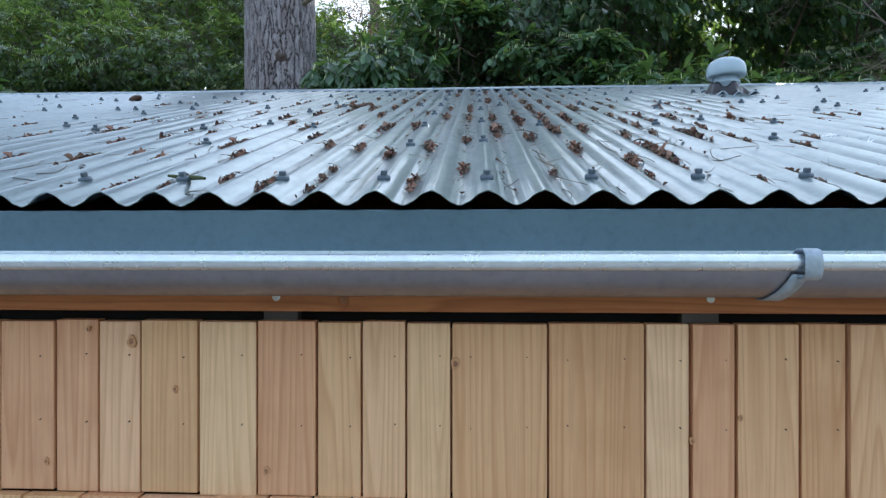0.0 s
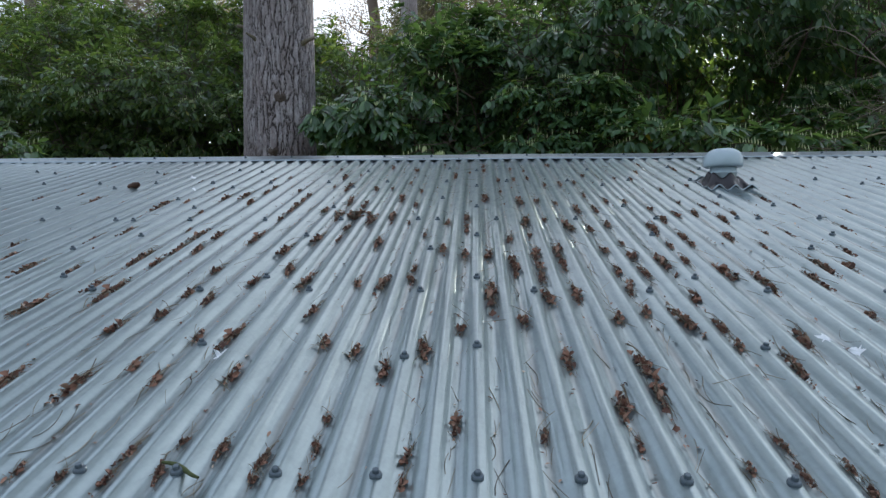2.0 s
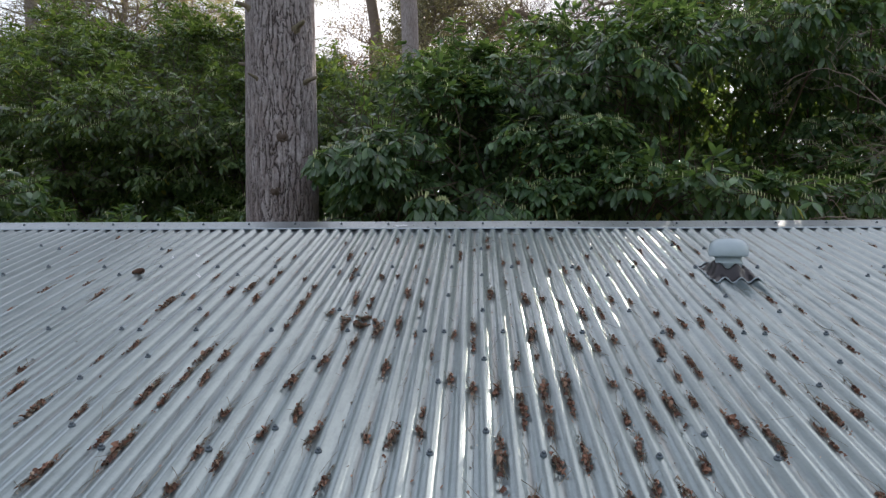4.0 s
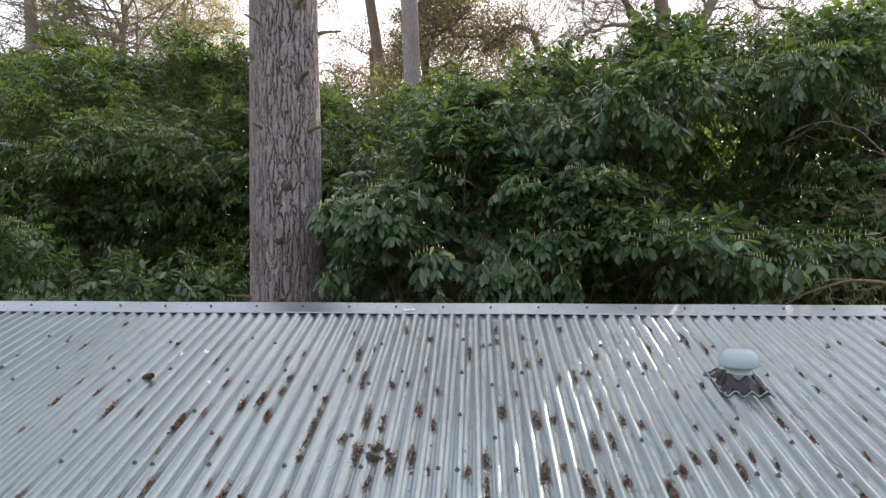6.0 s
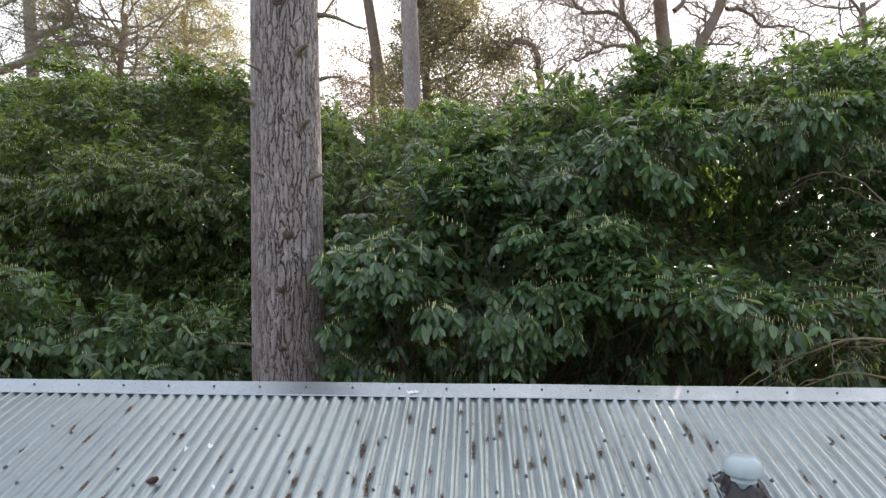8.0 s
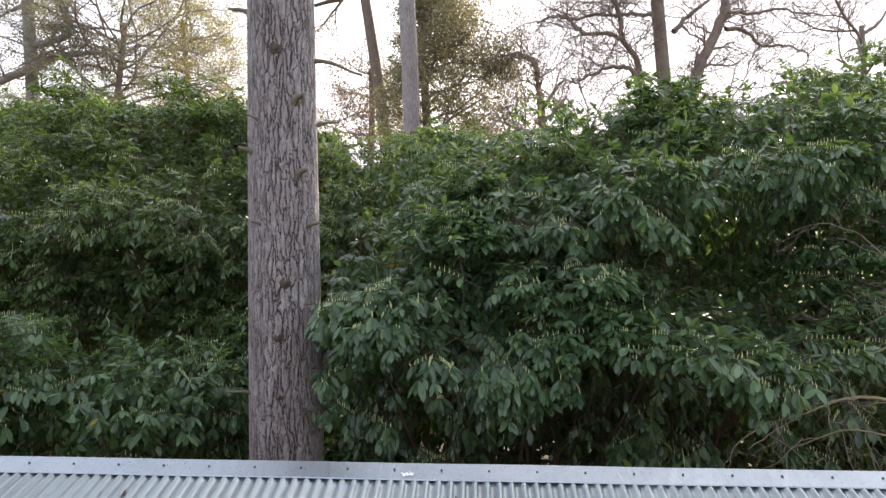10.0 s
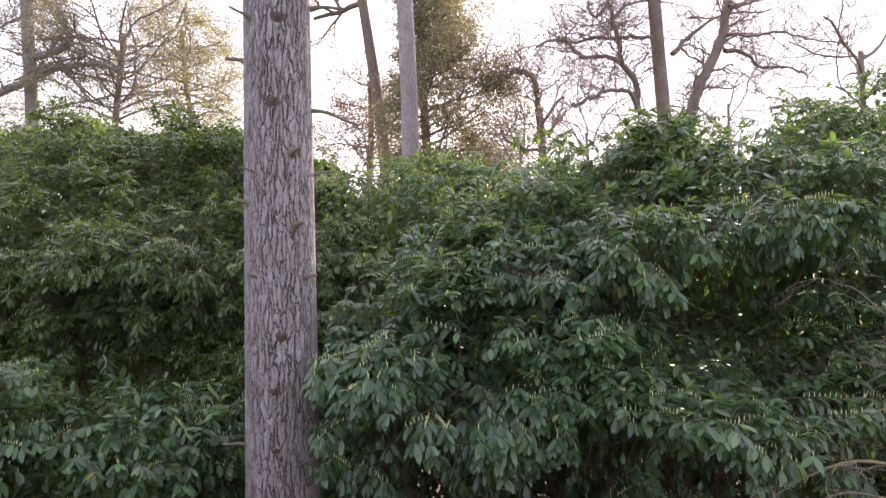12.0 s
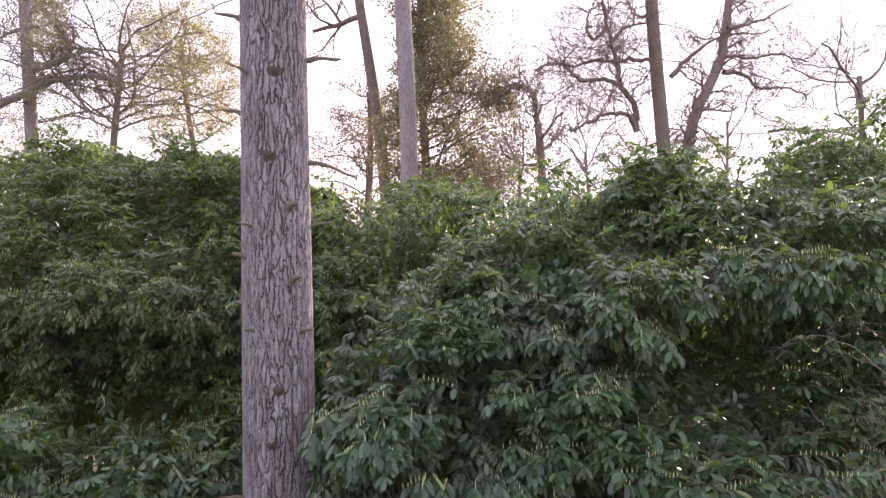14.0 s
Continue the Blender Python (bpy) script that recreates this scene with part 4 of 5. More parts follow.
class Sprays:
    """Gathers leafy sprays of laurel: a twig, leaves hanging in two rows, a whorl at the tip, upright buds."""

    def __init__(self, leaf, slim=1.0):
        self.slim = slim
        self.leaf, self.twigs, self.buds, self.inside = leaf, Geo(), Geo(), Geo()
        self.rows = [[] for i in range(6)]

    def add(self, p, out, budded):
        d = unit(np.array([out[0], out[1], 0.3 * out[2] + 0.05]) + rng.normal(0, 0.5, 3) * [1.2, 0.8, 0.45])
        if d[1] > 0.25:
            d[1] *= 0.2
        top = max(0.0, out[2])
        ln = rng.uniform(0.28, 0.62)
        t = np.linspace(0, 1, 6)
        droop = rng.uniform(0.10, 0.42) * (1 - 0.5 * top)
        pts = p + np.outer(t * ln - ln * 0.65, d) + np.outer(t * 0.12 * ln - t ** 2 * droop * ln, [0, 0, 1.0])
        self.twigs.tube(pts, np.linspace(0.006, 0.003, 6), 3)
        m = int(rng.integers(7, 12))
        w = int(rng.integers(4, 7))
        s = np.concatenate([np.linspace(0.28, 0.94, m), np.full(w, 0.99)])
        pos = np.stack([np.interp(s, t, pts[:, i]) for i in range(3)], -1)
        right = unit(np.cross(d, [0, 0, 1.0]))
        sgn = np.concatenate([np.where(np.arange(m) % 2 == 0, 1.0, -1.0), np.linspace(-1, 1, w)])
        fwd = np.concatenate([np.full(m, 0.40), 1.0 - 0.5 * np.abs(np.linspace(-1, 1, w))])
        hang = rng.uniform(0.45, 1.25) * (1 - 0.65 * top) * self.slim ** 2
        n = m + w
        ax = d * fwd[:, None] + right * (0.62 * sgn)[:, None] + np.array([0, 0, -hang]) + rng.normal(0, 0.2, (n, 3))
        up = np.array([0, 0, 0.85]) + right * (0.45 * sgn)[:, None] + d * 0.5 + rng.normal(0, 0.22, (n, 3))
        ll = self.leaf * rng.uniform(0.68, 1.1, n) * rng.uniform(0.85, 1.1)
        for row, val in zip(self.rows, (pos, ax, up, ll, ll * rng.uniform(0.32, 0.42, n) * self.slim, rng.uniform(0.02, 0.26, n))):
            row.append(val)
        if budded:
            for x in np.linspace(0.35, 1.0, int(rng.integers(5, 10))):
                b0 = np.array([np.interp(x, t, pts[:, i]) for i in range(3)])
                tip = b0 + np.array([rng.normal(0, 0.005), rng.normal(0, 0.005), rng.uniform(0.035, 0.06)])
                self.buds.tube(np.stack([b0, b0 * 0.6 + tip * 0.4, tip]), np.array([0.003, 0.0062, 0.0024]), 3)

    def finish(self, shrub, mat=M_LEAF):
        leaves = Geo()
        add_leaves(leaves, *[np.concatenate(r) for r in self.rows])
        tagged(leaves.thing("foliage", mat, shrub, "glossy dark green drooping leaves"), kind="stuff")
        if self.inside.v:
            tagged(self.inside.thing("inner_foliage", mat, shrub, "shaded inner leaves"), kind="stuff")
        tagged(self.twigs.thing("twig_mass", M_TWIG, shrub), kind="stuff")
        if self.buds.v:
            tagged(self.buds.thing("flower_bud_mass", M_BUD, shrub, "upright pale green flower buds"), kind="stuff")


# bulges and hollows of the hedge face: x, z, depth, half-width, half-height
FACE_EAST = [(2.6, 3.65, -1.15, 1.2, 0.34), (0.0, 3.6, -0.45, 0.8, 0.5), (2.2, 5.35, -1.25, 0.8, 0.6), (3.9, 5.7, -1.2, 1.0, 0.6), (5.0, 6.4, -1.5, 0.9, 0.8), (1.1, 5.2, -0.6, 0.6, 0.5), (3.5, 4.6, 2.1, 1.2, 0.55), (-0.9, 5.1, 0.55, 0.5, 0.6), (0.9, 2.7, 0.5, 0.8, 0.4), (-0.3, 4.45, -0.2, 0.7, 0.35)]
FACE_WEST = [(-4.2, 5.3, -0.55, 0.9, 0.5), (-5.4, 5.5, -0.4, 0.8, 0.6), (-3.7, 4.0, 0.7, 0.8, 0.4), (-5.2, 4.3, -0.4, 0.9, 0.4), (-2.6, 4.8, 0.4, 0.6, 0.8), (-7.4, 5.2, -0.6, 1.1, 0.7), (-6.4, 3.9, 0.5, 0.7, 0.4), (-3.3, 6.0, 0.3, 0.6, 0.5)]


def face_east(x, z):
    y = 6.6 + 0.95 * max(0.0, z - 4.2) ** 1.25 + 0.8 * max(0.0, 3.2 - z)
    return y + sum(d * math.exp(-((x - a) / w) ** 2 - ((z - b) / h) ** 2) for a, b, d, w, h in FACE_EAST)


def face_west(x, z):
    y = 9.5 + 1.15 * max(0.0, z - 5.1) ** 1.1 + 0.7 * max(0.0, 3.4 - z)
    return y + sum(d * math.exp(-((x - a) / w) ** 2 - ((z - b) / h) ** 2) for a, b, d, w, h in FACE_WEST)


def hedge_shrub(face, x0, x1, low, crest, count, leaf, label, sprays_behind=0.55, inside=16, hollow=False, slim=1.0):
    """One shrub of the hedge between x0 and x1: tiers of sprays over its face, more behind, stems within; crest gives the top by x."""
    shrub = new("laurel_shrub")
    tagged(shrub, label, "laurel shrub", group="laurel hedge behind the shed")
    sp = Sprays(leaf, slim)
    made = 0
    while made < count:
        x, z = rng.uniform(x0 - 0.15, x1 + 0.15), rng.uniform(0, 1)
        z = low + (crest(x) - low) * z ** 0.85
        behind = rng.random() < sprays_behind / (1 + sprays_behind)
        tier = noise.noise((x * 0.75 + 0.3 * z, 3.0, z * 2.3)) + 0.6 * noise.noise((x * 2.1, 7.0, z * 4.6))
        if not behind and tier < 0.06 + 0.32 * max(0.0, 3.6 - z):
            continue
        if behind and rng.random() < 0.7 * min(1.0, max(0.0, 3.7 - z)):
            continue
        if hollow and rng.random() < 0.8 * math.exp(-((x - 3.7) / 1.4) ** 2 - ((z - 4.6) / 0.6) ** 2):
            continue
        made += 1
        y = face(x, z)
        e = 0.12
        out = unit(np.array([(face(x + e, z) - face(x - e, z)) / (2 * e) * 0.6, -1.0, (face(x, z + e) - face(x, z - e)) / (2 * e)]))
        y += 0.30 * noise.noise((x * 0.9, 1.0, z * 0.9)) - 0.42 * tier + (rng.uniform(0.35, 1.3) if behind else abs(rng.normal(0, 0.10)))
        p = np.array([x, y, z + 0.12 * noise.noise((x * 1.3, 5.0, z))])
        if p[2] > crest(x) - 0.25 and rng.random() < 0.45:
            p[2] += rng.uniform(0, 0.38)
        sp.add(p, out, (not behind) and rng.random() < 0.5)
    n = int(count * inside)
    px = rng.uniform(x0 - 0.2, x1 + 0.2, n)
    pz = np.array([low - 0.6 + (crest(x) - low + 0.5) * f for x, f in zip(px, rng.random(n))])
    py = np.array([face(x, z) for x, z in zip(px, pz)]) + rng.uniform(0.8, 2.0, n) + 1.1 * np.maximum(0.0, 3.7 - pz)
    if hollow:
        keep = rng.random(n) > 0.5 * np.exp(-((px - 3.7) / 1.3) ** 2 - ((pz - 4.6) / 0.6) ** 2)
        px, py, pz = px[keep], py[keep], pz[keep]
        n = len(px)
    add_flakes(sp.inside, np.stack([px, py, pz], -1), rng.normal(0, 0.6, (n, 3)) + [0, -0.2, -0.8], rng.normal(0, 0.6, (n, 3)) + [0, -0.8, 0.3], rng.uniform(0.12, 0.19, n), rng.uniform(0.05, 0.075, n))
    for i in range(int(count * (0.6 if hollow and x0 > 1.5 else 0.25))):
        x, z = rng.uniform(x0, x1), rng.uniform(low, crest(0.5 * (x0 + x1)))
        q = np.array([x, face(x, z) + rng.uniform(0.15, 0.8), z])
        w = unit(rng.normal(0, 1, 3) * [1, 0.6, 1]) * rng.uniform(0.25, 0.7)
        sp.twigs.tube(np.stack([q, q + 0.5 * w + rng.normal(0, 0.05, 3), q + w]), np.array([0.006, 0.005, 0.003]), 3)
    for i in range(6):
        x, z = rng.uniform(x0, x1), rng.uniform(low + 1.0, crest(0.5 * (x0 + x1)) - 0.3)
        tip = np.array([x, face(x, z) + 0.25, z])
        b = np.array([0.5 * (x0 + x1) + rng.normal(0, 0.35), face(x, 3.0) + 1.7 + rng.normal(0, 0.3), 0.0])
        t = np.linspace(0, 1, 9)[:, None]
        mid = np.array([0.5 * (x + b[0]), b[1] + 0.2, 0.55 * z])
        st = Geo()
        st.tube((1 - t) ** 2 * b + 2 * t * (1 - t) * mid + t ** 2 * tip + rng.normal(0, 0.09, (9, 3)) * t, np.linspace(0.042, 0.007, 9), 6)
        st.thing("stem", M_TWIG, shrub, "", True)
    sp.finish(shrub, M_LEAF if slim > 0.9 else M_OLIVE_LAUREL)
    return shrub


def crest_east(x):
    return 5.42 + 0.57 * max(-0.9, min(x, 3.3)) + 0.3 * math.sin(1.7 * x + 0.6) - 0.85 * math.exp(-((x - 4.9) / 0.8) ** 2) + 0.35 * max(0.0, min(x - 4.8, 1.5))


def crest_west(x):
    return 7.68 + 0.10 * min(4.0, -3.5 - x) - 1.1 * math.exp(-((x + 1.6) / 1.1) ** 2) + 0.16 * math.sin(2.1 * x) + 0.14 * math.sin(5.3 * x + 1.0)


LAUREL = "dense evergreen laurel shrub with drooping glossy leaves and upright buds"
for x0, x1, n in ((-1.15, 0.45, 560), (0.45, 1.7, 540), (1.7, 3.1, 600), (3.1, 4.6, 600), (4.6, 6.6, 600), (6.6, 8.6, 400)):
    hedge_shrub(face_east, x0, x1, 1.7, crest_east, n, 0.168, LAUREL, 0.55, 16, True)
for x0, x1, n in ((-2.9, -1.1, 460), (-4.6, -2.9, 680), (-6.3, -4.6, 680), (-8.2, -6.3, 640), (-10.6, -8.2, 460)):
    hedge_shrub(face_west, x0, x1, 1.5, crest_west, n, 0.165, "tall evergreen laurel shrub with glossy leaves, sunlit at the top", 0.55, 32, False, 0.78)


def laurel_bush(lobes, count, base, leaf=0.17, inside=12, label="low laurel bush with drooping glossy leaves"):
    """A bush of rounded lobes (centre, half-sizes) dressed with the same sprays."""
    shrub = new("laurel_shrub")
    tagged(shrub, label, "laurel shrub", group="laurel hedge behind the shed")
    sp = Sprays(leaf)
    lob = np.array(lobes)
    area = (lob[:, 3] + lob[:, 4]) * lob[:, 5]
    for c in lob[rng.choice(len(lob), count, p=area / area.sum())]:
        n = unit(rng.normal(0, 1, 3))
        if n[1] > 0.4 or n[2] < -0.7:
            n = n * [1, -1, -1]
        p = c[:3] + n * c[3:6]
        f = 1.0 + 0.25 * noise.noise(tuple(p * 0.9)) + 0.12 * noise.noise(tuple(p * 2.3)) - abs(rng.normal(0, 0.09))
        p = c[:3] + n * c[3:6] * f
        if noise.noise((p[0] * 0.8, p[1] * 0.8, p[2] * 2.6 + 5)) < -0.2:
            continue
        sp.add(p, unit(n / c[3:6]), rng.random() < 0.5)
    n = count * inside
    c = lob[rng.choice(len(lob), n, p=area / area.sum())]
    d = unit(rng.normal(0, 1, (n, 3)))
    add_flakes(sp.inside, c[:, :3] + d * c[:, 3:6] * (rng.uniform(0.1, 1.0, n)[:, None] ** 0.5 * 0.78), rng.normal(0, 0.7, (n, 3)) + [0, -0.2, -0.8], rng.normal(0, 0.6, (n, 3)) + d, rng.uniform(0.12, 0.18, n), rng.uniform(0.045, 0.07, n))
    for c in lob:
        for i in range(4):
            tip = c[:3] + unit(rng.normal(0, 1, 3) + [0, -0.3, 0.3]) * c[3:6] * 0.8
            t = np.linspace(0, 1, 8)[:, None]
            b = np.array([base[0] + rng.normal(0, 0.25), base[1] + rng.normal(0, 0.25), 0.0])
            st = Geo()
            st.tube((1 - t) ** 2 * b + 2 * t * (1 - t) * np.array([c[0], c[1], 0.4 * c[2]]) + t ** 2 * tip, np.linspace(0.04, 0.008, 8), 6)
            st.thing("stem", M_TWIG, shrub, "", True)
    sp.finish(shrub)
    return shrub


laurel_bush([(-3.9, 7.9, 2.75, 1.5, 1.3, 0.75), (-3.1, 9.0, 2.5, 1.0, 1.1, 0.9), (-5.6, 8.0, 2.8, 1.0, 1.3, 0.9)], 520, (-4.2, 8.6))
laurel_bush([(-5.35, 7.0, 3.2, 0.85, 0.7, 0.85)], 130, (-5.4, 7.3))
laurel_bush([(-4.6, 9.1, 1.5, 1.8, 1.0, 1.0), (-6.8, 9.2, 1.7, 1.6, 1.0, 1.1), (-3.0, 9.6, 1.2, 1.2, 1.0, 0.9)], 300, (-4.8, 9.3), 0.17, 16)
laurel_bush([(-1.3, 10.2, 2.3, 1.0, 0.9, 1.5), (-2.6, 10.4, 1.3, 1.4, 1.0, 1.1)], 200, (-1.8, 10.3))
laurel_bush([(-2.2, 13.6, 5.4, 1.7, 1.4, 1.5), (-0.3, 14.6, 6.0, 1.6, 1.4, 1.5)], 520, (-1.4, 14.2), 0.155, 12, "laurel shrub behind the gap in the hedge")
laurel_bush([(1.5, 14.2, 4.4, 2.2, 1.2, 2.4), (5.0, 13.6, 4.2, 2.6, 1.3, 2.9), (8.2, 12.6, 4.4, 2.2, 1.6, 2.9)], 420, (3.0, 13.8), 0.18, 22, "laurel shrubs farther back behind the hedge")
laurel_bush([(x, 9.2 + 0.3 * math.sin(2 * x), 1.3, 1.2, 1.0, 1.6) for x in (-0.9, 0.6, 2.1, 3.6, 5.1, 6.8)], 200, (2.8, 9.4), 0.17, 110, "low laurel growth under the hedge")
# added sun blocker: stops sunlight reaching the inner leaves of the hollow
laurel_bush([(5.2, 11.3, 4.3, 1.3, 0.7, 1.3), (5.4, 11.6, 2.5, 1.7, 0.8, 1.9), (3.4, 11.8, 2.4, 1.4, 0.8, 1.8)], 160, (4.6, 11.7), 0.16, 45, "laurel undergrowth added behind the hedge to block the sun")
laurel_bush([(2.6, 10.6, 3.6, 1.6, 0.8, 1.9), (4.6, 10.8, 3.8, 1.5, 0.8, 2.1)], 160, (3.6, 10.7), 0.17, 40, "laurel shrub deep inside the hedge")
laurel_bush([(0.3, 12.4, 5.7, 1.3, 1.0, 1.6), (2.2, 12.2, 5.8, 1.5, 1.0, 1.7), (3.9, 12.4, 5.9, 1.2, 1.0, 1.6)], 540, (3.2, 12.4), 0.15, 12, "second row of laurel behind the hedge, lit from behind")
laurel_bush([(5.2, 17.5, 6.3, 1.4, 1.0, 2.2), (7.2, 18.0, 6.8, 1.3, 1.0, 2.2), (3.2, 17.0, 5.8, 1.3, 1.0, 2.0)], 330, (5.2, 17.6), 0.17, 12, "laurel thicket among the bare trees, lit from behind")
laurel_bush([(7.2, 12.6, 6.6, 1.3, 1.3, 1.6), (9.8, 13.2, 7.0, 1.6, 1.6, 2.2)], 420, (8.4, 13.0), 0.16)
# unseen side hedges, heights set to darken what the roof reflects
for sx, tall in ((-1, 4.9), (1, 7.6)):
    laurel_bush([(sx * 9.6, y, 3.9 + 0.3 * math.sin(y), 1.6, 2.0, tall) for y in (-6.0, -2.5, 1.0, 4.5, 7.0)], 300, (sx * 9.8, 1.0), 0.2, 20, "unseen tall laurel hedge added at the side to darken roof reflections")

# added out of view: keeps low sky light off trunk foot and hedge
laurel_bush([(x, -11.0 + math.sin(x), 4.0, 2.4, 1.6, 4.6 + 0.6 * math.sin(2.3 * x)) for x in (-9.0, -6.0, -3.0, 0.0, 3.0, 6.0, 9.0)], 260, (0.0, -11.0), 0.2, 160, "unseen row of evergreens added across the yard to block low sky")

# ---- far trees ----
rng = np.random.default_rng(12)


def tree(base, top, r0, limbs, label, leaf_mat=None, leaf=(0.1, 0.05), clump=20, spread=0.5, depth=3, bark=M_FARWOOD, kink=0.16, name="far_tree", boughs=(), twig=0.013, taper=0.55, twiggy=3, stout=0.42):
    """limbs: height fraction, bearing, rise, length."""
    t = new(name)
    tagged(t, label, "tree")
    base, top = np.array(base, float), np.array(top, float)
    tr = Geo()
    s = np.linspace(0, 1, 16)[:, None]
    pts = base + (top - base) * s + np.stack([0.15 * np.sin(s[:, 0] * 6 + base[0]), 0.1 * np.sin(s[:, 0] * 5), 0 * s[:, 0]], -1)
    tr.tube(pts, np.linspace(r0 * 1.15, r0 * taper, 16), 14)
    tr.thing("trunk", bark, t, "", True)
    tips = []
    for f, bearing, rise, L in limbs:
        i = f * 15
        p = np.array([np.interp(i, np.arange(16), pts[:, k]) for k in range(3)])
        b = radians(bearing)
        br = Geo()
        limb(br, p, (math.cos(b), math.sin(b), rise), L, r0 * stout, depth, kink, 3, tips, 0.0, twig)
        br.thing("branch", bark, t)
    fine = Geo()
    for r, *way in boughs:
        way = np.array(way, float)
        way = np.concatenate([2 * way[:1] - way[1:2], way, 2 * way[-1:] - way[-2:-1]])
        bp = []
        for a, b, c, d in zip(way, way[1:], way[2:], way[3:]):
            for w in np.linspace(0, 1, 6)[:-1]:
                bp.append(0.5 * (2 * b + (c - a) * w + (2 * a - 5 * b + 4 * c - d) * w * w + (3 * b - a - 3 * c + d) * w ** 3))
        bp = np.array(bp + [way[-2]]) + rng.normal(0, 0.018, (len(bp) + 1, 3))
        br = Geo()
        br.tube(bp, np.linspace(r, max(0.014, 0.42 * r), len(bp)), 9)
        br.thing("bough", bark, t, "", True)
        for j in range(2, len(bp), 2):
            along = unit(bp[j] - bp[j - 1])
            for e in range(2 if j < len(bp) - 2 else 4):
                limb(fine, bp[j], unit(along * 0.7 + rng.normal(0, 0.7, 3) + [0, 0, 0.25]), rng.uniform(0.7, 1.6), 0.17 * r + 0.004, twiggy, kink, 3 if e < 2 else 2, tips, 0.0, twig)
    if boughs:
        tagged(fine.thing("twig_mass", bark, t, "fine bare twigs"), kind="stuff")
    if leaf_mat and tips:
        g = Geo()
        tp = np.array([q for q, _ in tips])
        n = len(tp) * clump
        o = np.repeat(tp, clump, 0) + rng.normal(0, spread, (n, 3)) * [1, 1, 0.55]
        add_flakes(g, o, rng.normal(0, 1, (n, 3)), rng.normal(0, 1, (n, 3)), rng.uniform(0.6, 1.3, n) * leaf[0], rng.uniform(0.6, 1.3, n) * leaf[1])
        tagged(g.thing("crown", leaf_mat, t, "uneven open crown of small leaves"), kind="stuff")
    return t


# bare oak in front of the sun
tree((5.9, 15.8, 0), (5.15, 15.8, 15.5), 0.19, [(f, b, 0.6, 2.6) for f, b in zip(np.linspace(0.82, 0.98, 6), range(200, 8000, 137))], "bare leafless oak with twisting dark limbs", depth=3, kink=0.30, name="bare_tree", twig=0.0035, taper=0.7,
     boughs=[(0.085, (4.84, 15.8, 8.64), (4.81, 15.7, 9.25), (4.42, 15.6, 9.73), (4.28, 15.5, 10.27), (4.11, 15.4, 10.74), (3.95, 15.3, 11.28), (3.83, 15.2, 11.85)),
            (0.06, (4.39, 15.5, 9.76), (3.93, 15.38, 9.85), (3.34, 15.26, 9.82), (2.96, 15.14, 10.09), (2.59, 15.02, 10.13), (2.21, 14.9, 9.94)),
            (0.055, (5.35, 15.8, 10.43), (4.69, 15.64, 10.41), (4.23, 15.48, 10.33), (3.63, 15.32, 10.27), (3.07, 15.16, 10.1), (2.89, 15.0, 10.29)),
            (0.05, (4.14, 15.4, 10.83), (4.64, 15.65, 11.25), (5.31, 15.9, 11.41)),
            (0.065, (4.75, 15.6, 8.74), (4.48, 15.4, 9.02), (3.95, 15.2, 9.0), (3.48, 15.0, 8.74), (2.99, 14.8, 8.49)),
            (0.05, (4.0, 15.4, 11.11), (3.71, 15.6, 10.87), (3.61, 15.8, 11.39), (3.84, 16.0, 11.89)),
            (0.05, (5.31, 15.8, 11.56), (5.0, 16.05, 11.63), (4.75, 16.3, 12.04))])
tree((6.3, 16.1, 0), (6.05, 16.1, 7.6), 0.24, [(0.98, 200, 0.8, 1.5)], "bare leafless tree with curving dark limbs", depth=4, kink=0.30, name="bare_tree", twig=0.0035, taper=0.7,
     boughs=[(0.16, (6.18, 16.1, 7.48), (6.3, 16.17, 8.61), (6.54, 16.23, 9.3), (7.02, 16.3, 10.22), (7.26, 16.37, 10.91), (7.41, 16.43, 11.92), (7.49, 16.5, 12.83), (7.3, 16.3, 14.4), (7.7, 16.2, 15.6)),
            (0.07, (5.71, 15.8, 10.04), (6.23, 16.0, 10.58), (7.05, 16.2, 11.16)),
            (0.055, (7.19, 16.2, 10.22), (7.75, 16.43, 10.26), (8.39, 16.65, 9.96), (9.13, 16.88, 10.02), (9.87, 17.1, 9.88)),
            (0.045, (7.25, 16.2, 10.67), (7.75, 15.9, 10.52), (8.3, 15.6, 10.51), (8.83, 15.3, 10.25)),
            (0.045, (7.28, 16.2, 11.39), (8.27, 16.65, 11.7), (9.41, 17.1, 12.33))])
# two trunks behind the gap
tree((-1.13, 19.2, 0), (-1.12, 19.2, 17), 0.25, [], "straight slender pine trunk with grey bark", bark=M_FARBARK, name="far_pine", taper=0.95)
tree((-1.5, 26.0, 0), (-3.7, 26.3, 19), 0.30, [(0.84, 20, 0.5, 3.5), (0.80, 150, 0.4, 2.4), (0.86, 60, 0.6, 3.0), (0.92, 200, 0.5, 3.0)], "leaning pine with dark bark and needle tufts", M_FARLEAF, (0.12, 0.03), 40, 0.22, name="far_pine", bark=M_DARKWOOD)
tree((-0.6, 24.5, 0), (-0.7, 24.5, 15.8), 0.22, [(f, b, 0.55, (3.1 if -70 < b < 70 else 1.3) * (1.45 - f)) for f, b in zip(np.linspace(0.34, 0.98, 50), itertools.cycle((0, 40, -30, 180, 15, -60, 60, 100, -15, 230)))],
     "dense ivy-clad tree with tangled brown twigs", M_FARLEAF, (0.09, 0.05), 32, 0.30, depth=3, name="far_tree", bark=M_DARKWOOD, kink=0.2, twig=0.006, stout=0.25)
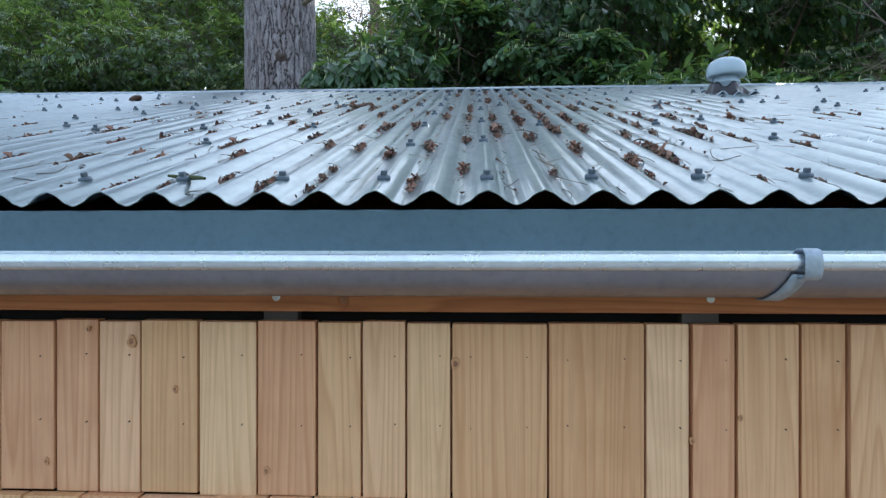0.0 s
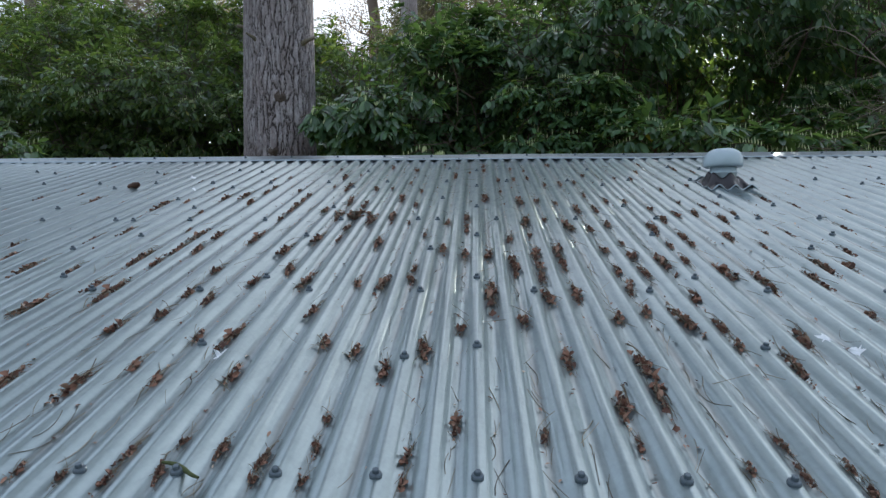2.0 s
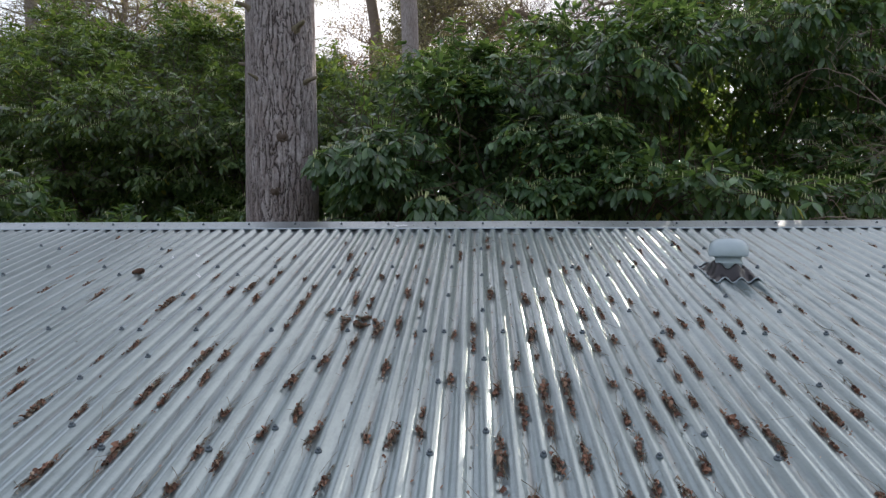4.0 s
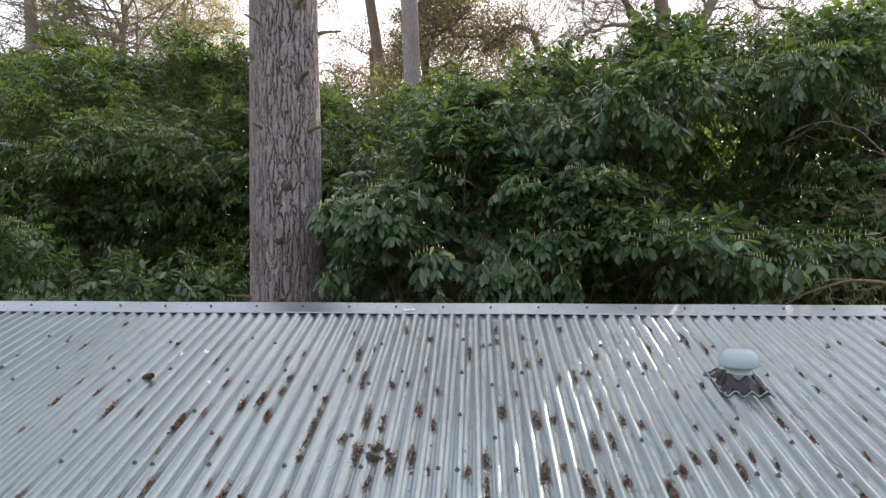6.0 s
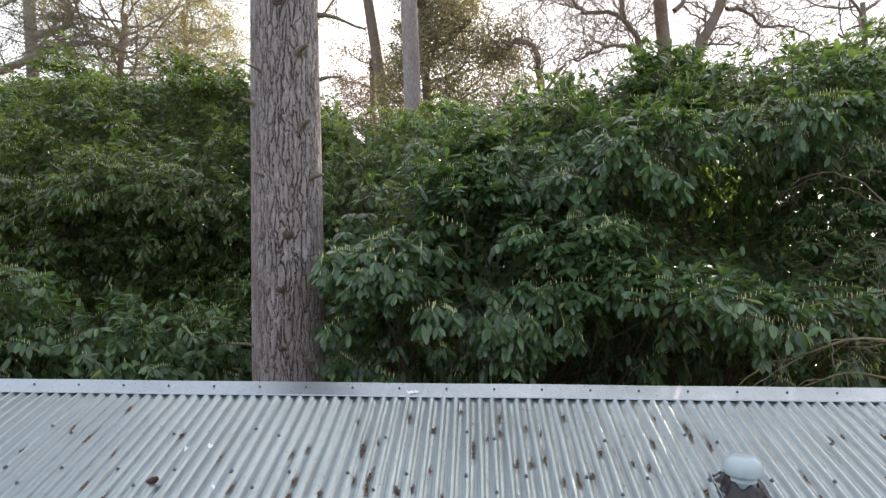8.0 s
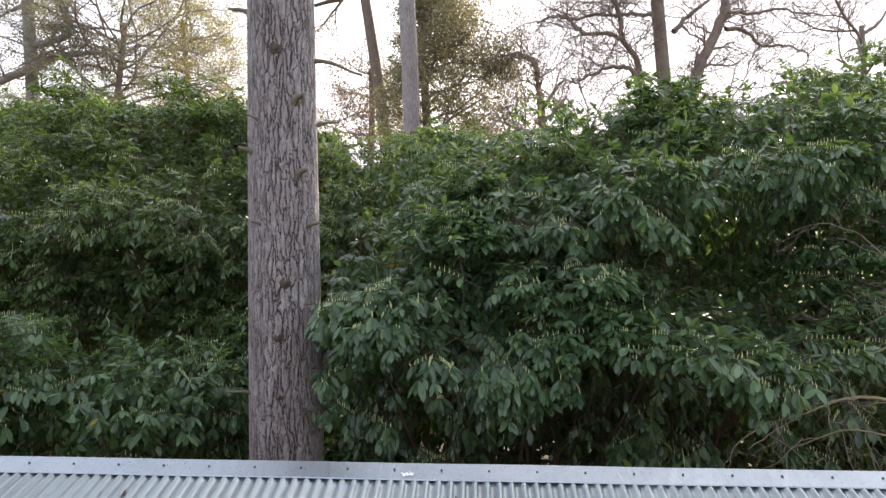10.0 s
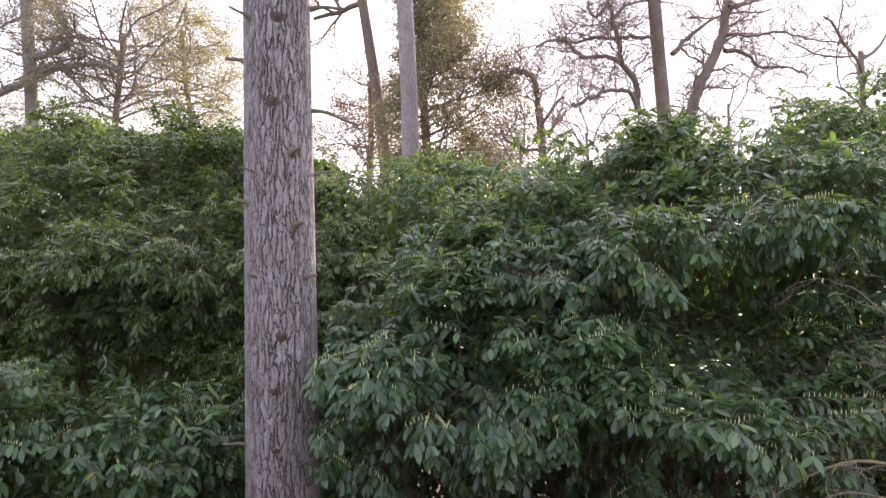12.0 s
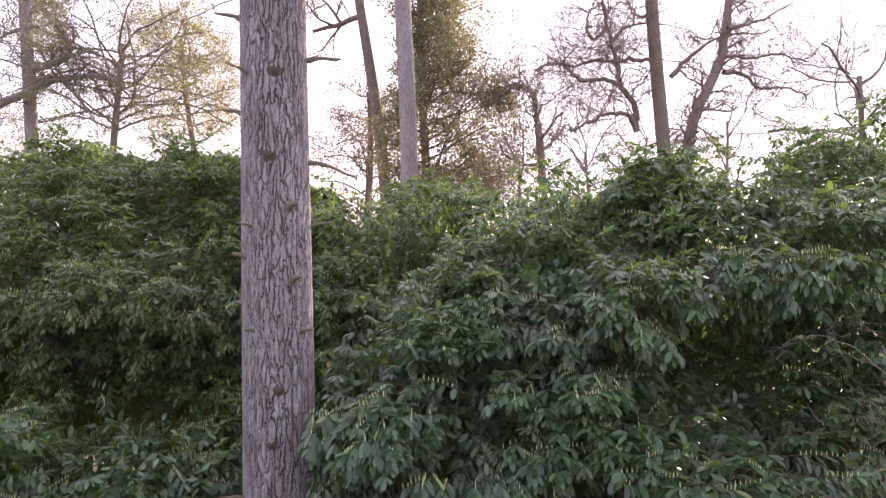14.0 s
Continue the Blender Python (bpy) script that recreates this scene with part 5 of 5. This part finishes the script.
tree((-3.5, 30.0, 0), (-3.5, 30.0, 13.0), 0.22, [(f, b, 0.4, 4.6 - 3.2 * f) for f, b in zip(np.linspace(0.55, 0.98, 26), range(0, 8000, 137))], "small dense brown-leaved tree behind the hedge", M_DRYLEAF, (0.09, 0.05), 40, 0.36, depth=2, name="far_tree", bark=M_DARKWOOD, stout=0.2, twig=0.009)
tree((3.6, 23.0, 0), (3.5, 23.0, 10.2), 0.17, [(0.9, 20, 0.6, 2.0), (0.85, 200, 0.7, 2.0), (0.92, 250, 0.9, 2.0), (0.88, 120, 0.5, 2.0)], "bare broken tree with bent bough", depth=3, kink=0.28, name="bare_tree", twig=0.0045, bark=M_DARKWOOD, taper=0.8,
     boughs=[(0.13, (3.47, 23.0, 10.13), (3.4, 22.93, 10.53), (3.31, 22.87, 11.23), (2.97, 22.8, 11.46), (2.6, 22.73, 11.58), (2.35, 22.67, 11.32), (1.94, 22.6, 10.96))])
for x, y, h in ((2.3, 20.0, 8.4), (4.4, 19.0, 8.6), (6.6, 20.5, 9.3), (8.6, 19.5, 9.6)):
    tree((x, y, 0), (x, y, h), 0.07, [(f, b, 0.9, 2.2) for f, b in zip(np.linspace(0.6, 0.98, 12), range(0, 4000, 137))], "thin leafless sapling full of fine twigs", M_DRYLEAF, (0.05, 0.025), 6, 0.25, depth=3, kink=0.2, twig=0.004, name="bare_tree")
# big trees over the far hedge
tree((-19.9, 30.5, 0), (-19.8, 30.5, 21), 0.29, [(0.8, 20, 0.6, 3.5)], "bare grey trunk with heavy drooping limbs", M_FARLEAF, (0.09, 0.045), 5, 0.3, depth=4, kink=0.24, name="far_tree", taper=0.85, bark=M_FARGREY, twiggy=2,
     boughs=[(0.22, (-22.24, 29.5, 12.07), (-20.77, 29.67, 12.37), (-19.5, 29.83, 12.95), (-18.46, 30.0, 13.52), (-17.35, 30.17, 13.78), (-16.23, 30.33, 13.85), (-15.5, 30.5, 13.52)),
            (0.2, (-19.56, 30.5, 14.28), (-18.82, 30.58, 14.5), (-18.13, 30.67, 14.88), (-18.07, 30.75, 15.37), (-18.62, 30.83, 16.3), (-19.16, 30.92, 17.08), (-19.77, 31.0, 17.66)),
            (0.1, (-18.05, 29.9, 14.03), (-17.37, 30.2, 12.9), (-16.86, 30.5, 12.16)),
            (0.12, (-19.78, 30.5, 16.11), (-20.71, 30.75, 16.14), (-21.57, 31.0, 15.86))])
tree((-17.6, 33.0, 0), (-16.6, 33.0, 16.2), 0.24, [(f, b, 0.28, 2.6 + 3.4 * math.sin(math.pi * (f - 0.5) / 0.6)) for f, b in zip(np.linspace(0.72, 0.99, 28), range(0, 8000, 137))], "broad holm oak with grey-green crown", M_OLIVELEAF, (0.09, 0.05), 10, 0.20, depth=4, name="far_tree", twig=0.006, stout=0.26)
tree((-12.6, 36.0, 0), (-14.9, 36.5, 17.6), 0.22, [(f, b, 0.35, 4.0 - 1.6 * f) for f, b in zip(np.linspace(0.66, 0.99, 20), range(0, 8000, 137))], "leaning tree with golden-lit crown", M_GOLDLEAF, (0.09, 0.05), 8, 0.22, depth=4, name="far_tree", twig=0.006, stout=0.24)
tree((9.2, 14.2, 0), (9.2, 14.2, 9.6), 0.10, [(f, b, 0.7, 2.0) for f, b in zip(np.linspace(0.55, 0.98, 14), range(0, 4000, 137))], "bare twiggy young tree", depth=4, kink=0.2, name="bare_tree", twig=0.007)

# bare twiggy shrub beside the hedge
def twig_shrub(base, tips_at, label):
    sh = new("bare_shrub")
    tagged(sh, label, "shrub")
    g, tips = Geo(), []
    for i in range(9):
        p = np.array(base) + rng.normal(0, 0.12, 3) * [1, 1, 0]
        tgt = np.array(tips_at) + rng.normal(0, 0.45, 3) * [1, 0.7, 1.2]
        t = np.linspace(0, 1, 10)[:, None]
        pts = p + (tgt - p) * t + np.stack([0.3 * np.sin(t[:, 0] * 3), 0 * t[:, 0], 0.5 * np.sin(t[:, 0] * 3)], -1) + rng.normal(0, 0.03, (10, 3))
        st = Geo()
        st.tube(pts, np.linspace(0.017, 0.005, 10), 6)
        st.thing("stem", M_PALETWIG, sh, "", True)
        for j in (6, 7, 8, 9):
            limb(g, pts[j], unit(rng.normal(0, 1, 3) + [-0.9, -0.2, 0.1]), rng.uniform(0.4, 0.9), 0.005, 3, 0.22, 2, tips, 0.0, 0.0018)
    tagged(g.thing("twig_mass", M_PALETWIG, sh, "pale tangled bare twigs"), kind="stuff")
    return sh


twig_shrub((5.9, 7.0, 0), (4.75, 6.3, 4.5), "bare twiggy pale brown shrub beside the laurel")


def low_bough_shrub():
    sh = new("bare_shrub")
    tagged(sh, "bare shrub with mossy arching low boughs", "shrub")
    fine, tips = Geo(), []
    for z, y, L, r in ((3.36, 5.75, 2.0, 0.024), (3.05, 5.9, 1.7, 0.016), (2.75, 5.6, 1.9, 0.014), (3.75, 6.0, 1.4, 0.010)):
        t = np.linspace(0, 1, 14)
        pts = np.stack([4.75 - L * t, y - 0.25 * t + 0.04 * np.sin(9 * t + z), z - 0.10 * t + 0.07 * np.sin(7 * t + 3 * z)], -1)
        foot = np.array([[5.5, 6.7, 0.0], [5.35, 6.5, 1.2], [5.15, 6.2, z - 0.5]])
        b = Geo()
        b.tube(np.concatenate([foot, pts]), np.concatenate([[r * 1.6, r * 1.5, r * 1.3], np.linspace(r * 1.1, 0.004, 14)]), 7)
        b.thing("bough", M_MOSSYBOUGH, sh, "", True)
        for j in range(3, 14, 2):
            limb(fine, pts[j], unit(np.array([-0.7, -0.2, -0.25]) + rng.normal(0, 0.5, 3)), rng.uniform(0.35, 0.75), max(0.003, 0.3 * r), 2, 0.24, 2, tips, 0.05, 0.0022)
    tagged(fine.thing("twig_mass", M_PALETWIG, sh, "thin crooked bare twigs"), kind="stuff")


low_bough_shrub()
